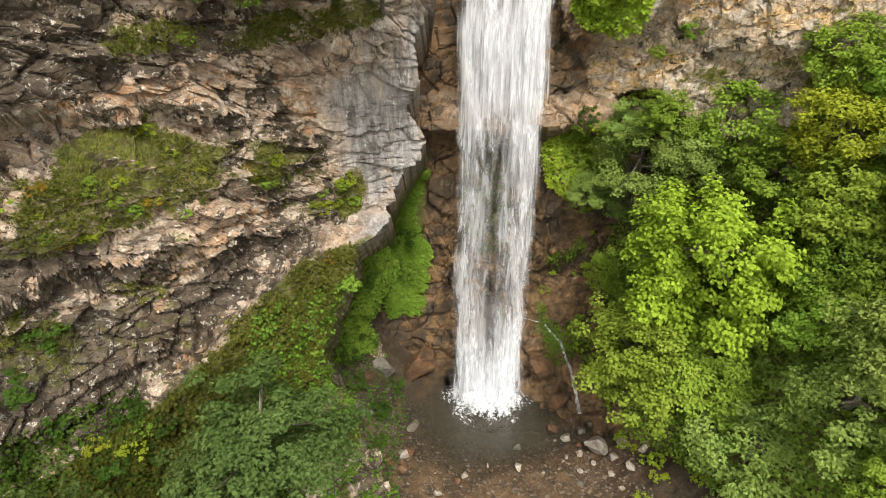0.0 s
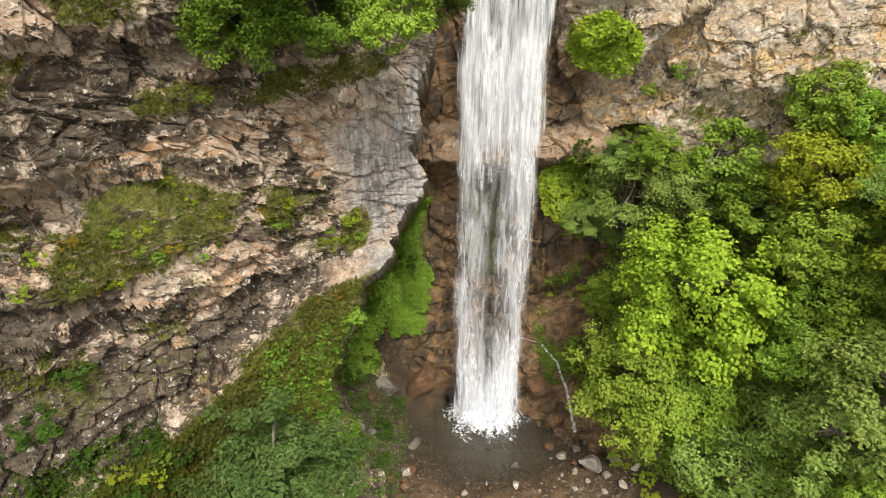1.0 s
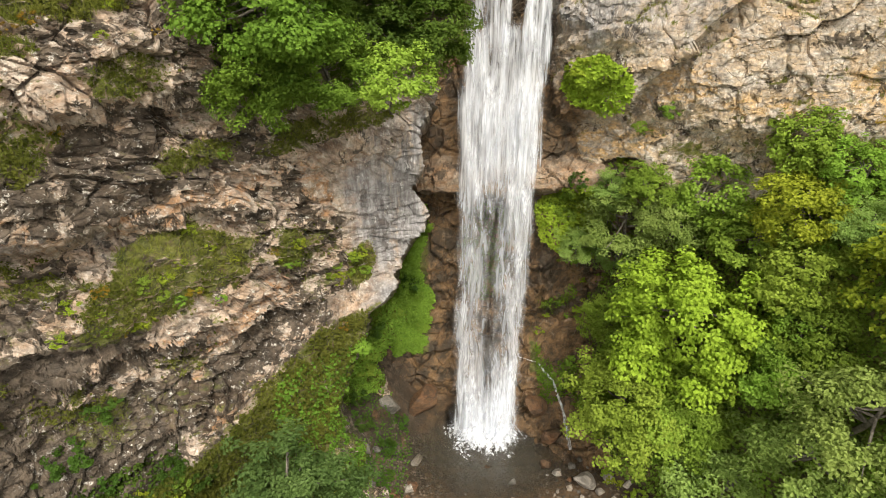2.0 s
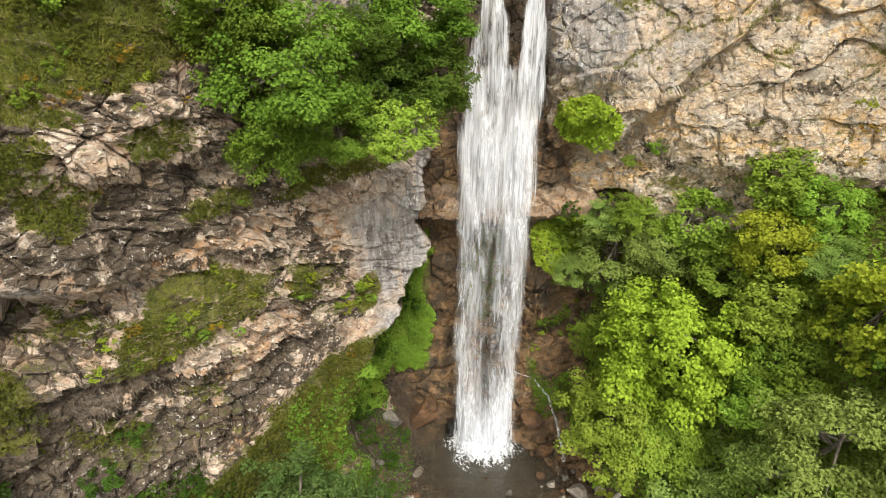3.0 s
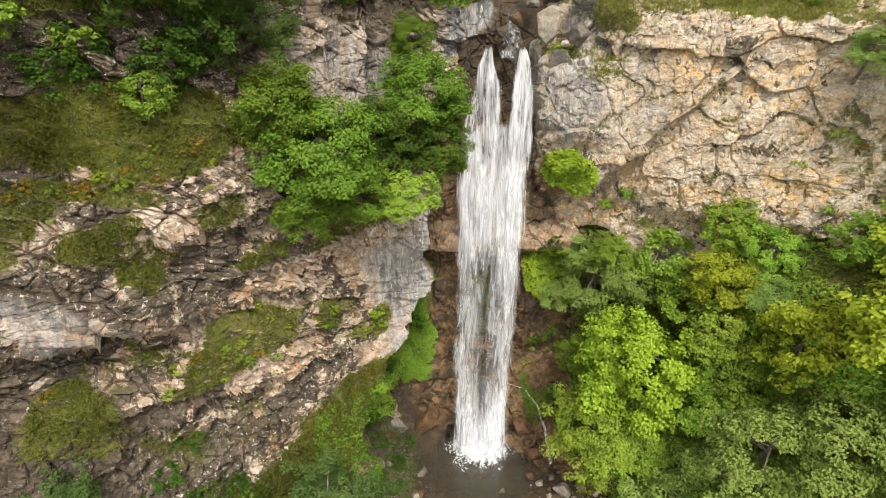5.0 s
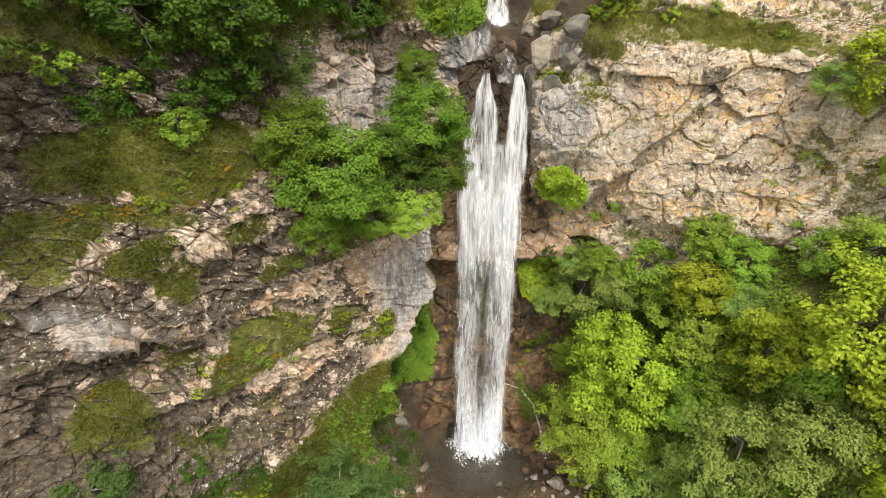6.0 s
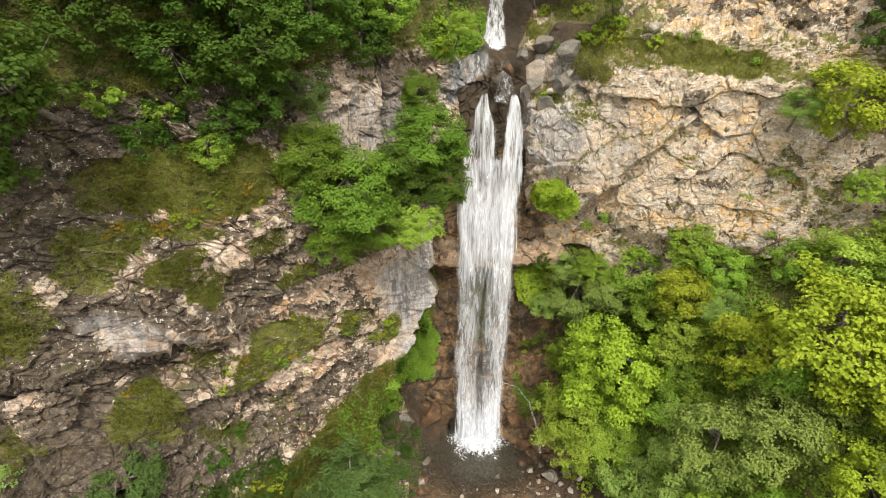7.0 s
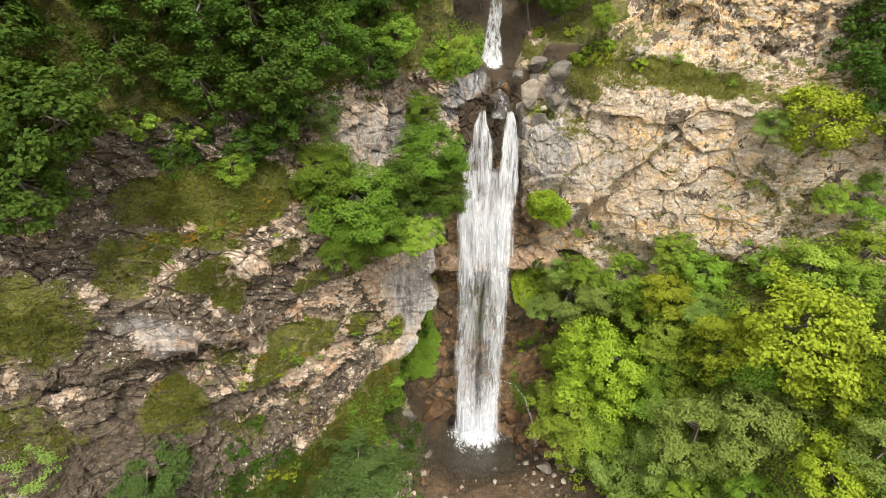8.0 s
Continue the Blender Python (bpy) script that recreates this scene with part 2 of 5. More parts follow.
def rock_material(name, light, dark, warm, jointed=True, grainy=0.6, dry=0.9, ochre=(0.46, 0.26, 0.13), coarse=0.11):
    """Weathered limestone with black and white lichen, rust, turf and wet brown stains where the attributes say so; the
    black also paints in shade.
    """
    n = Nodes(name)
    p = n.position()
    flat = n.position((1, 1, 2.0))
    tone = n.noise(flat, 1.0, 11, 0.72, 0.34, 0.66, 0.4)
    col = n.mix(tone, dark, light)
    col = n.mix(n.math("MULTIPLY", n.noise(p, 0.8, 6, 0.6, 0.48, 0.66), 0.5), col, warm)
    col = n.mix(n.math("MULTIPLY", n.attr("tan"), n.noise(flat, 1.6, 8, 0.7, 0.40, 0.62)), col, ochre)
    grain = n.noise(p, 6.5, 8, 0.8, 0.36, 0.66)
    col = n.mix(n.math("MULTIPLY", grain, grainy), col, tuple(0.4 * c for c in dark))
    black = n.step(n.math("ADD", n.attr("stain_shade"), n.noise(p, 0.75, 12, 0.73, 0.25, 0.75, 0.5)), 0.95, 1.01)
    col = n.mix(n.math("MULTIPLY", black, 0.92), col, n.mix(n.noise(p, 3.0, 9, 0.75, 0.40, 0.64), (0.026, 0.019, 0.013), (0.125, 0.098, 0.072)))
    spots = n.noise(p, 4.0, 10, 0.80, 0.565, 0.605)
    col = n.mix(n.math("MULTIPLY", spots, n.attr("pale")), col, (0.62, 0.59, 0.54))
    crack = n.add("ShaderNodeTexVoronoi", Scale=1.5)
    crack.feature = "DISTANCE_TO_EDGE"
    bent = n.add("ShaderNodeTexNoise", Scale=1.2, Detail=5)
    n.link(flat, bent.inputs["Vector"])
    joined_at = n.add("ShaderNodeMixRGB")
    joined_at.inputs[0].default_value = 0.35
    n.link(flat, joined_at.inputs[1])
    n.link(bent.outputs["Color"], joined_at.inputs[2])
    n.link(joined_at.outputs[0], crack.inputs["Vector"])
    seam = n.step(crack.outputs["Distance"], 0.0, 0.035)
    streak = n.mix(n.noise(n.position((2.2, 2.2, 0.35)), 1.5, 8, 0.7, 0.38, 0.66), (0.12, 0.125, 0.135), (0.37, 0.37, 0.385))
    streak = n.mix(n.noise(n.position((1.6, 1.6, 0.5)), 2.6, 10, 0.8, 0.57, 0.64), streak, (0.6, 0.6, 0.6))
    streak = n.mix(n.math("MULTIPLY", n.noise(n.position((1.1, 1.1, 0.22)), 0.9, 7, 0.65, 0.50, 0.62), 0.75), streak, (0.40, 0.31, 0.235))
    streak = n.mix(n.noise(n.position((1.4, 1.4, 0.4)), 1.1, 9, 0.7, 0.56, 0.64), streak, (0.075, 0.075, 0.082))
    col = n.mix(n.attr("slate"), col, streak)
    wet = n.math("MULTIPLY", n.attr("wet"), n.noise(p, 0.9, 6, 0.6, 0.12, 0.4))
    brown = n.mix(n.noise(p, 1.3, 10, 0.75, 0.35, 0.66), (0.042, 0.029, 0.018), (0.23, 0.140, 0.068))
    brown = n.mix(n.noise(p, 2.3, 8, 0.7, 0.56, 0.7), brown, (0.22, 0.18, 0.14))
    brown = n.mix(n.math("MULTIPLY", n.step(n.math("ADD", n.attr("stain_shade"), n.noise(p, 0.7, 10, 0.75, 0.25, 0.75)), 0.72, 0.95), 0.8), brown, (0.035, 0.028, 0.02))
    col = n.mix(wet, col, brown)
    turf = n.mix(n.noise(p, 1.4, 10, 0.78, 0.36, 0.64), (0.036, 0.046, 0.010), (0.155, 0.155, 0.040))
    turf = n.mix(n.noise(p, 1.6, 10, 0.78, 0.52, 0.62), turf, (0.13, 0.095, 0.055))
    green = n.step(n.math("ADD", n.attr("turf"), n.noise(p, 1.8, 11, 0.8, 0.15, 0.85)), 0.85, 1.12)
    col = n.mix(green, col, turf)
    n.link(col, n.bsdf.inputs["Base Color"])
    n.link(n.math("MULTIPLY_ADD", wet, -0.45, dry), n.bsdf.inputs["Roughness"])
    n.bsdf.inputs["Specular IOR Level"].default_value = 0.35
    h = n.math("ADD", n.noise(p, 2.6, 12, 0.76, 0.0, 1.0), n.math("MULTIPLY", n.noise(p, 12.0, 8, 0.75, 0.0, 1.0), 0.35))
    if jointed:
        h = n.math("ADD", h, n.math("MULTIPLY", seam, n.math("MULTIPLY_ADD", n.attr("slate"), -0.4, 0.45)))
    n.bump(h, 1.0, coarse)
    return n.mat


def leaf_material(name, deep, fresh, gloss=0.6):
    n = Nodes(name)
    geo = n.add("ShaderNodeNewGeometry")
    info = n.add("ShaderNodeObjectInfo")
    big = n.noise(n.position(), 0.55, 3, 0.5, 0.3, 0.7)
    per = n.math("ADD", n.math("MULTIPLY", geo.outputs["Random Per Island"], 0.5), n.math("MULTIPLY", big, 0.5))
    col = n.mix(per, deep, fresh)
    h = n.add("ShaderNodeHueSaturation")
    h.inputs["Saturation"].default_value = 1.0
    n.link(n.math("MULTIPLY_ADD", info.outputs["Random"], 0.03, 0.485), h.inputs["Hue"])
    n.link(n.math("MULTIPLY_ADD", info.outputs["Random"], 0.3, 0.85), h.inputs["Value"])
    n.link(col, h.inputs["Color"])
    n.link(h.outputs[0], n.bsdf.inputs["Base Color"])
    n.bsdf.inputs["Roughness"].default_value = gloss
    n.bsdf.inputs["Specular IOR Level"].default_value = 0.12
    back = n.add("ShaderNodeBsdfTranslucent")
    n.link(n.mix(0.5, h.outputs[0], (0.20, 0.26, 0.03)), back.inputs[0])
    both = n.add("ShaderNodeMixShader")
    both.inputs[0].default_value = 0.42
    n.link(n.bsdf.outputs[0], both.inputs[1])
    n.link(back.outputs[0], both.inputs[2])
    n.link(both.outputs[0], n.out.inputs[0])
    return n.mat


def plain_material(name, a, b, scale, rough, relief=0.0):
    n = Nodes(name)
    p = n.position()
    col = n.mix(n.noise(p, scale, 8, 0.7, 0.32, 0.68), a, b)
    n.link(col, n.bsdf.inputs["Base Color"])
    n.bsdf.inputs["Roughness"].default_value = rough
    if relief:
        n.bump(n.noise(p, scale * 2.5, 10, 0.7, 0.0, 1.0), 0.8, relief)
    return n.mat


ROCK_LEFT = rock_material("weathered_grey_rock", (0.71, 0.625, 0.54), (0.285, 0.222, 0.172), (0.48, 0.32, 0.20))
ROCK_RIGHT = rock_material("pale_buff_rock", (0.62, 0.565, 0.49), (0.28, 0.24, 0.20), (0.60, 0.39, 0.18), True, 0.7, 0.9, (0.66, 0.43, 0.19), 0.08)
ROCK_WET = rock_material("wet_brown_rock", (0.54, 0.44, 0.34), (0.20, 0.155, 0.115), (0.44, 0.28, 0.16), False)
GRAVEL = rock_material("stream_gravel", (0.085, 0.062, 0.041), (0.028, 0.02, 0.013), (0.095, 0.052, 0.025), False)
EARTH = rock_material("earth_under_trees", (0.16, 0.13, 0.09), (0.05, 0.04, 0.025), (0.15, 0.11, 0.06), False)
BARK = plain_material("bark", (0.06, 0.05, 0.04), (0.19, 0.17, 0.14), 5.0, 0.9, 0.03)
LEAF_MAPLE = leaf_material("fresh_maple_leaf", (0.160, 0.240, 0.016), (0.350, 0.470, 0.048))
LEAF_GREEN = leaf_material("mid_green_leaf", (0.114, 0.190, 0.022), (0.255, 0.380, 0.050))
# dark green, lowered further so the leaf colour carries shade
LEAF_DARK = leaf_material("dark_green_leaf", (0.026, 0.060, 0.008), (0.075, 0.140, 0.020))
LEAF_WOOD = leaf_material("wood_leaf", (0.070, 0.135, 0.015), (0.173, 0.290, 0.035))
# wood_leaf in a darker copy that stands for foliage in shade
LEAF_SHADE = leaf_material("shade_toned_wood_leaf", (0.036, 0.084, 0.011), (0.115, 0.205, 0.028))
LEAF_PLUME = leaf_material("plume_leaf", (0.042, 0.076, 0.019), (0.115, 0.166, 0.048))
LEAF_PALE = leaf_material("pale_green_leaf", (0.150, 0.244, 0.025), (0.324, 0.466, 0.068))
LEAF_OLIVE = leaf_material("olive_herb_leaf", (0.042, 0.054, 0.008), (0.125, 0.13, 0.022))
LEAF_BLUE = leaf_material("grey_green_leaf", (0.142, 0.222, 0.045), (0.311, 0.421, 0.110))
LEAF_YELLOW = leaf_material("yellow_green_leaf", (0.183, 0.247, 0.018), (0.354, 0.431, 0.039))
LEAF_RUST = leaf_material("rusty_leaf", (0.16, 0.12, 0.012), (0.42, 0.24, 0.03))
GRASS = leaf_material("grass_blade", (0.10, 0.12, 0.018), (0.27, 0.27, 0.06), 0.8)

# ---------------------------------------------------------------- the rock, earth and bed as one relief, split by what it is
def net_line(lo, core_lo, core_hi, hi, fine, wide):
    """Places along one side of the net: close together in the core, further apart outside it."""
    return np.concatenate((np.arange(lo, core_lo, wide), np.arange(core_lo, core_hi, fine), np.arange(core_hi, hi, wide)))


line_a, line_b = net_line(-112, -36, 33, 60, 0.098, 0.35), net_line(-14, -2, 54, 86, 0.098, 0.3)
na, nb = len(line_a), len(line_b)
ga, gb = np.meshgrid(line_a, line_b)
X, Y, Z = surface(ga, gb)
P = np.stack((X, Y, Z), -1)


def grid_normals(p):
    du = np.gradient(p, axis=1)
    dv = np.gradient(p, axis=0)
    nrm = np.cross(du, dv)
    return nrm / np.maximum(np.linalg.norm(nrm, axis=-1, keepdims=True), 1e-9)


NRM = grid_normals(P)
for _ in range(6):
    NRM = (NRM + np.roll(NRM, 1, 0) + np.roll(NRM, -1, 0) + np.roll(NRM, 1, 1) + np.roll(NRM, -1, 1)) / 5
NRM = NRM / np.maximum(np.linalg.norm(NRM, axis=-1, keepdims=True), 1e-9)
S, N = left_coords(X, Y)
KIND = np.argmin(np.stack((left_cliff(X, Y, Z), back_wall(X, Y, Z), right_cliff(X, Y, Z), np.minimum(hillside(X, Y, Z), 99), brown_slope(X, Y, Z), river_bed(X, Y, Z))), 0)


def patch(cx, cz, rx, rz, slope=0.0, soft=0.5):
    """A patch on the rock: 1 inside, fading to 0, with a ragged edge."""
    dx = X - cx
    dz = Z - cz - slope * dx
    r = np.sqrt((dx / rx) ** 2 + (dz / rz) ** 2) + 0.75 * RAG + 0.3 * RAG2
    return ramp(r, 1 + soft / 2, 1 - soft / 2)


RAG = fbm(X, Y, Z, 2.4, 5, 40)
RAG2 = fbm(X, Y, Z, 0.6, 3, 44)
left = KIND == 0
right = KIND == 2
FOOT = np.minimum(9.8 + 0.5 * S, 14.0)

# turf on ledges and benches
TURF = np.zeros_like(X)
for weight, *spot in ((0.72, -9.3, 17.8, 2.7, 1.4, 0.05), (0.52, -11.6, 27.9, 2.2, 1.1, -0.3), (0.5, -12.6, 24.9, 1.5, 0.7, 0.1), (0.36, -14.6, 17.6, 1.8, 0.8, 0.1),
                      (0.55, -18.6, 24.5, 1.6, 2.0, 0.0), (0.5, -15.5, 26.1, 2.0, 0.5, 0.1), (0.6, -9.2, 24.8, 1.0, 0.6, 0.0), (0.8, -6.2, 17.0, 0.7, 1.0, 0.0), (0.8, -3.9, 14.9, 0.7, 0.9, 0.3),
                      (0.68, -15.7, 26.1, 1.3, 1.3, -0.3), (0.58, -12.0, 23.6, 1.0, 1.1, -0.5), (0.62, -15.0, 17.0, 1.3, 1.8, -0.6), (0.85, -18.9, 24.6, 1.1, 2.0, -0.5), (0.5, -20.2, 19.3, 2.0, 1.6, -0.6), (0.55, -13.7, 26.7, 2.8, 0.4, -0.28), (0.46, -12.6, 13.6, 1.7, 1.5, -0.5), (0.6, -8.3, 21.9, 1.1, 0.5, 0.0), (0.8, -4.6, 21.8, 2.2, 0.6, 0.1), (0.3, -19, 16.5, 3.0, 1.6, 0.0)):
    TURF = np.maximum(TURF, left * patch(*spot) * weight)
TURF = np.maximum(TURF, left * patch(-11.5, 28.3, 4.6, 1.7, -0.1) * 0.8)
TURF = np.maximum(TURF, left * ramp(Z, FOOT - 0.1, FOOT - 0.7) * ramp(Z, 3.0, 5.5) * (0.75 + 0.3 * RAG))
TURF = np.maximum(TURF, left * ramp(Z, 31.5, 33.5) * 0.9)
for weight, *spot in ((0.9, 15.5, 32.0, 5.5, 0.8, -0.12), (0.9, 9.5, 32.6, 3.5, 1.2, 0.1), (0.5, 22.5, 23.8, 2.6, 2.2, -0.4), (0.42, 20.5, 26.0, 2.0, 1.8, 0.0), (0.7, 17.5, 19.6, 4.5, 1.0, 0.1), (0.6, 12.3, 18.6, 1.4, 0.6, 0.0), (0.7, 9.6, 30.7, 1.2, 0.8, -0.2), (0.85, 9.0, 34.5, 2.6, 2.6, 0.2)):
    TURF = np.maximum(TURF, right * patch(*spot) * weight)
TURF = np.maximum(TURF, np.isin(KIND, (0, 1)) * patch(0.4, 33.0, 2.0, 1.6))
TURF = np.maximum(TURF, (KIND == 3) * (0.8 + 0.25 * RAG))
TURF = np.maximum(TURF, np.isin(KIND, (0, 1)) * (N < -21.5) * ramp(X, -0.6, -1.6) * ramp(Z, 14.0, 12.5) * ramp(Z, 2.0, 3.5) * 0.9)

TURF = np.maximum(TURF, (KIND == 1) * np.maximum(ramp(X, -2.5, -3.5) * ramp(Z, 32.0, 33.0), ramp(Z, 36.5, 38.0)) * (0.85 + 0.2 * RAG))

WET = (KIND == 1) * ramp(Z, 33.0, 32.0) + (KIND == 4) * 1.0 + (KIND == 5) * ramp(np.hypot(X - 2, Y - 25), 10, 5) * 0.55
WET = WET + (KIND == 1) * ramp(Z, 31.8, 32.4) * ramp(X, 0.6, 1.6)
WET = np.clip(WET + right * patch(6.4, 19.0, 1.2, 3.5) + right * patch(9.0, 13.5, 3.0, 3.0), 0, 1)
TAN = left * (0.34 + np.maximum.reduce([patch(-9.8, 15.3, 1.6, 0.5, 0.1), patch(-9.4, 13.2, 1.0, 0.6), patch(-9.3, 20.3, 1.4, 0.4, 0.2), patch(-5.4, 18.6, 0.5, 1.0), patch(-13.6, 21.0, 2.2, 0.7, -0.15), 0.8 * patch(-7.2, 15.2, 1.2, 0.8, 0.2), 0.8 * patch(-9.0, 11.9, 1.2, 0.6, 0.4), 0.6 * patch(-6.5, 20.2, 1.4, 0.5, 0.1), 0.7 * patch(-3.6, 18.5, 0.6, 2.5)]))
TAN = TAN + left * np.maximum.reduce([patch(-14.5, 21.2, 0.8, 0.4, -0.33), patch(-12.3, 21.5, 0.7, 0.5, -0.6), patch(-9.3, 20.9, 0.9, 0.4, -0.7), patch(-9.1, 14.5, 0.9, 0.6, -0.9), patch(-9.7, 12.3, 1.5, 0.6, -0.4), patch(-18.3, 28.1, 0.9, 1.0, -0.4), patch(-12.5, 29.0, 1.6, 0.9, 0.6)])
TAN = np.clip(TAN + right * (0.40 + patch(19.0, 23.0, 2.0, 1.0) + patch(11.6, 22.0, 1.5, 0.8, 0.2) + patch(15.5, 21.5, 2.5, 0.8, 0.1) + patch(12.8, 28.5, 1.2, 1.0) + patch(16.8, 27.8, 1.5, 1.0) + patch(17.5, 36.5, 6.0, 3.0) + patch(9.0, 18.2, 3.5, 0.8, 0.3)), 0, 1)
# lichen, plus shade painted in under the wood and at lower left
STAIN_SHADE = left * (0.38 + 0.20 * ramp(X, -11, -16) + 0.12 * ramp(Z, 17, 12) + 0.35 * patch(-10.5, 22.0, 4.5, 1.2) + 0.3 * patch(-9.5, 12.8, 3.5, 0.8, 0.4) + 0.25 * patch(-12.0, 11.5, 3.0, 1.2) + 0.45 * patch(-16.5, 27.0, 2.4, 1.2) - 0.4 * patch(-2.2, 17.3, 2.4, 4.5) + 0.36 * patch(-17.0, 13.5, 6.5, 4.5) + 0.3 * ramp(Z, 27.5, 30.5) * ramp(X, -6.5, -9.0) + 0.2 * patch(-10.5, 12.5, 2.5, 1.5) + 0.34 * patch(-17.6, 22.3, 1.7, 1.9, -0.5) + 0.34 * patch(-17.3, 27.2, 1.4, 0.9, -0.35) + 0.3 * patch(-15.1, 23.6, 2.0, 0.7, -0.34) + 0.3 * patch(-13.3, 11.4, 2.7, 1.2, -0.7) + 0.3 * patch(-18.8, 17.0, 2.4, 2.0, -0.8) + 0.55 * ramp(Z, 33, 36) - 0.35 * patch(-13.6, 21.5, 2.2, 1.0, -0.6)) + right * (0.27 + 0.2 * ramp(Z, 33.0, 34.5) + 0.18 * patch(14.8, 28.5, 0.7, 3.5, 0.0) + 0.15 * patch(9.5, 25.0, 1.5, 0.6, 0.5)) + (KIND == 1) * (0.3 + 0.5 * ramp(Z, 23, 27)) + (KIND == 5) * 0.45 * ramp(X, -0.5, -2.0)
# fewer pale spots at lower left, part of the shade painted there
PALE = left * 0.85 * (1 - 0.7 * patch(-17.0, 16.5, 6.5, 5.0)) + right * 0.85
LEDGE = (KIND == 1) * ramp(Z, 14.6, 15.4) * ramp(Z, 17.4, 16.4)
WET = WET * (1 - 0.85 * LEDGE)
TURF = np.maximum(TURF, np.isin(KIND, (1, 4)) * (X > 5.8) * ramp(RAG, 0.05, 0.35) * ramp(Z, 0.8, 2.0) * ramp(Z, 16, 14) * 0.75)
TAN = np.clip(TAN + 0.7 * LEDGE, 0, 1)

SLATE = left * np.maximum(np.maximum(0.85 * patch(-2.0, 17.4, 2.0, 4.4, 0.0, 0.7), 0.55 * patch(-13.8, 21.5, 2.3, 1.0, -0.6, 0.9)), 0.6 * patch(-5.0, 29.0, 2.0, 2.8, 0.0, 0.9)) + right * np.maximum(0.75 * patch(7.0, 27.5, 2.2, 3.6, 0.0, 0.9), 0.45 * patch(9.6, 26.5, 2.6, 3.2, -0.3, 0.9)) 
SLATE = np.clip(SLATE + np.isin(KIND, (0, 1)) * 0.95 * patch(0.9, 30.3, 1.8, 1.5, 0.0, 0.4), 0, 1)
WET = WET * (1 - SLATE)
SMOOTH = np.clip(left * np.maximum(patch(-2.4, 17.0, 2.5, 4.2, 0.0, 0.8), np.maximum(0.85 * patch(-13.5, 21.7, 2.9, 1.3, -0.45), 0.8 * patch(-5.0, 29.0, 2.2, 3.0))), 0, 1)
ROCKY = np.clip(np.where(left | right | (KIND == 1) | (KIND == 4), 1.0, 0.25) - 0.75 * TURF, 0.1, 1) * (1 - 0.75 * SMOOTH)
along = np.where(left, S, 0.887 * X - 0.46 * Y)
out_of = np.where(left, N, -0.46 * X - 0.887 * Y)
dip = Z - np.where(left, (0.16 - 0.40 * ramp(Z, 13.0, 19.0)) * S, 0.10 * along)
warp = fbm(X, Y, Z, 2.4, 4, 7)
warp2 = fbm(X, Y, Z, 1.9, 4, 8)
tallness = np.where(left, 1.0, 1.9)
big, joint, lean1 = cells(along / np.where(right, 3.4, 2.3) + 0.28 * warp, out_of / 2.0, dip / (1.3 * tallness) + 0.28 * warp2, 11)
mid, joint2, lean2 = cells(along / 0.9 + 0.4 * warp, out_of / 0.9, dip / (0.5 * tallness) + 0.4 * warp2, 23)
low, joint3, lean3 = cells(along / 0.40 + 0.8 * warp, out_of / 0.4, dip / (0.25 * tallness) + 0.8 * warp2, 31)
calm = np.where(right, ramp(fbm(X, Y, Z, 5.0, 3, 70), -0.25, 0.35), 1.0)
DISP = ROCKY * (np.where(right, 0.45, 0.7) * (big - 0.5) + np.where(right, 0.6, 0.95) * lean1 - np.where(right, 0.10, 0.28) * ramp(joint, 0.06, 0.0) + (np.where(right, 0.13, 0.36) * (mid - 0.5) + np.where(right, 0.30, 0.55) * lean2 - np.where(right, 0.03, 0.12) * ramp(joint2, 0.12, 0.0) + 0.10 * (low - 0.5) + 0.22 * lean3) * np.where(right, 0.45 + 0.5 * calm, 1.0))
DISP = DISP + 0.34 * fbm(X, Y, Z, 3.5, 5, 3) * (0.3 + 0.7 * ROCKY) + np.where(right, 0.14, 0.07) * fbm(X, Y, Z, 0.6, 4, 9)
DISP = np.where(KIND == 5, 0.10 * fbm(X, Y, Z, 1.0, 4, 5) + 0.10 * (low - 0.5) * ramp(joint3, 0.0, 0.2), DISP)
DISP = np.where(KIND == 4, 0.6 * DISP, DISP)
DISP = np.where(KIND == 1, DISP * (0.5 - 0.5 * ramp(Z, 29, 32)) + 0.25 * ramp(Z, 30, 32) * fbm(X, Y, Z, 1.2, 4, 80), DISP)
P = P + NRM * DISP[..., None]
UPNESS = grid_normals(P)[..., 2]
TURF = np.maximum(TURF, left * ramp(UPNESS, 0.35, 0.75) * (0.26 + 0.5 * RAG) * (1 - SMOOTH))
TURF = np.maximum(TURF, right * ramp(UPNESS, 0.25, 0.65) * (0.4 + 0.6 * RAG))
TURF = np.clip(TURF - 0.35 * (left | right) * ramp(UPNESS, 0.1, -0.4), 0, 1)
X, Y, Z = P[..., 0], P[..., 1], P[..., 2]


def mesh_from(name, verts, faces, material=None, smooth=False):
    me = bpy.data.meshes.new(name)
    verts = np.asarray(verts, dtype=np.float32)
    faces = np.asarray(faces, dtype=np.int32)
    k = faces.shape[1]
    me.vertices.add(len(verts))
    me.vertices.foreach_set("co", verts.ravel())
    me.loops.add(faces.size)
    me.loops.foreach_set("vertex_index", faces.ravel())
    me.polygons.add(len(faces))
    me.polygons.foreach_set("loop_start", np.arange(0, faces.size, k, dtype=np.int32))
    me.polygons.foreach_set("use_smooth", np.full(len(faces), smooth))
    me.update(calc_edges=True)
    if material:
        me.materials.append(material)
    return me


INDEX = np.arange(na * nb).reshape(nb, na)
QUADS = np.stack((INDEX[:-1, :-1], INDEX[:-1, 1:], INDEX[1:, 1:], INDEX[1:, :-1]), -1).reshape(-1, 4)
FACE_KIND = KIND[:-1, :-1].ravel()


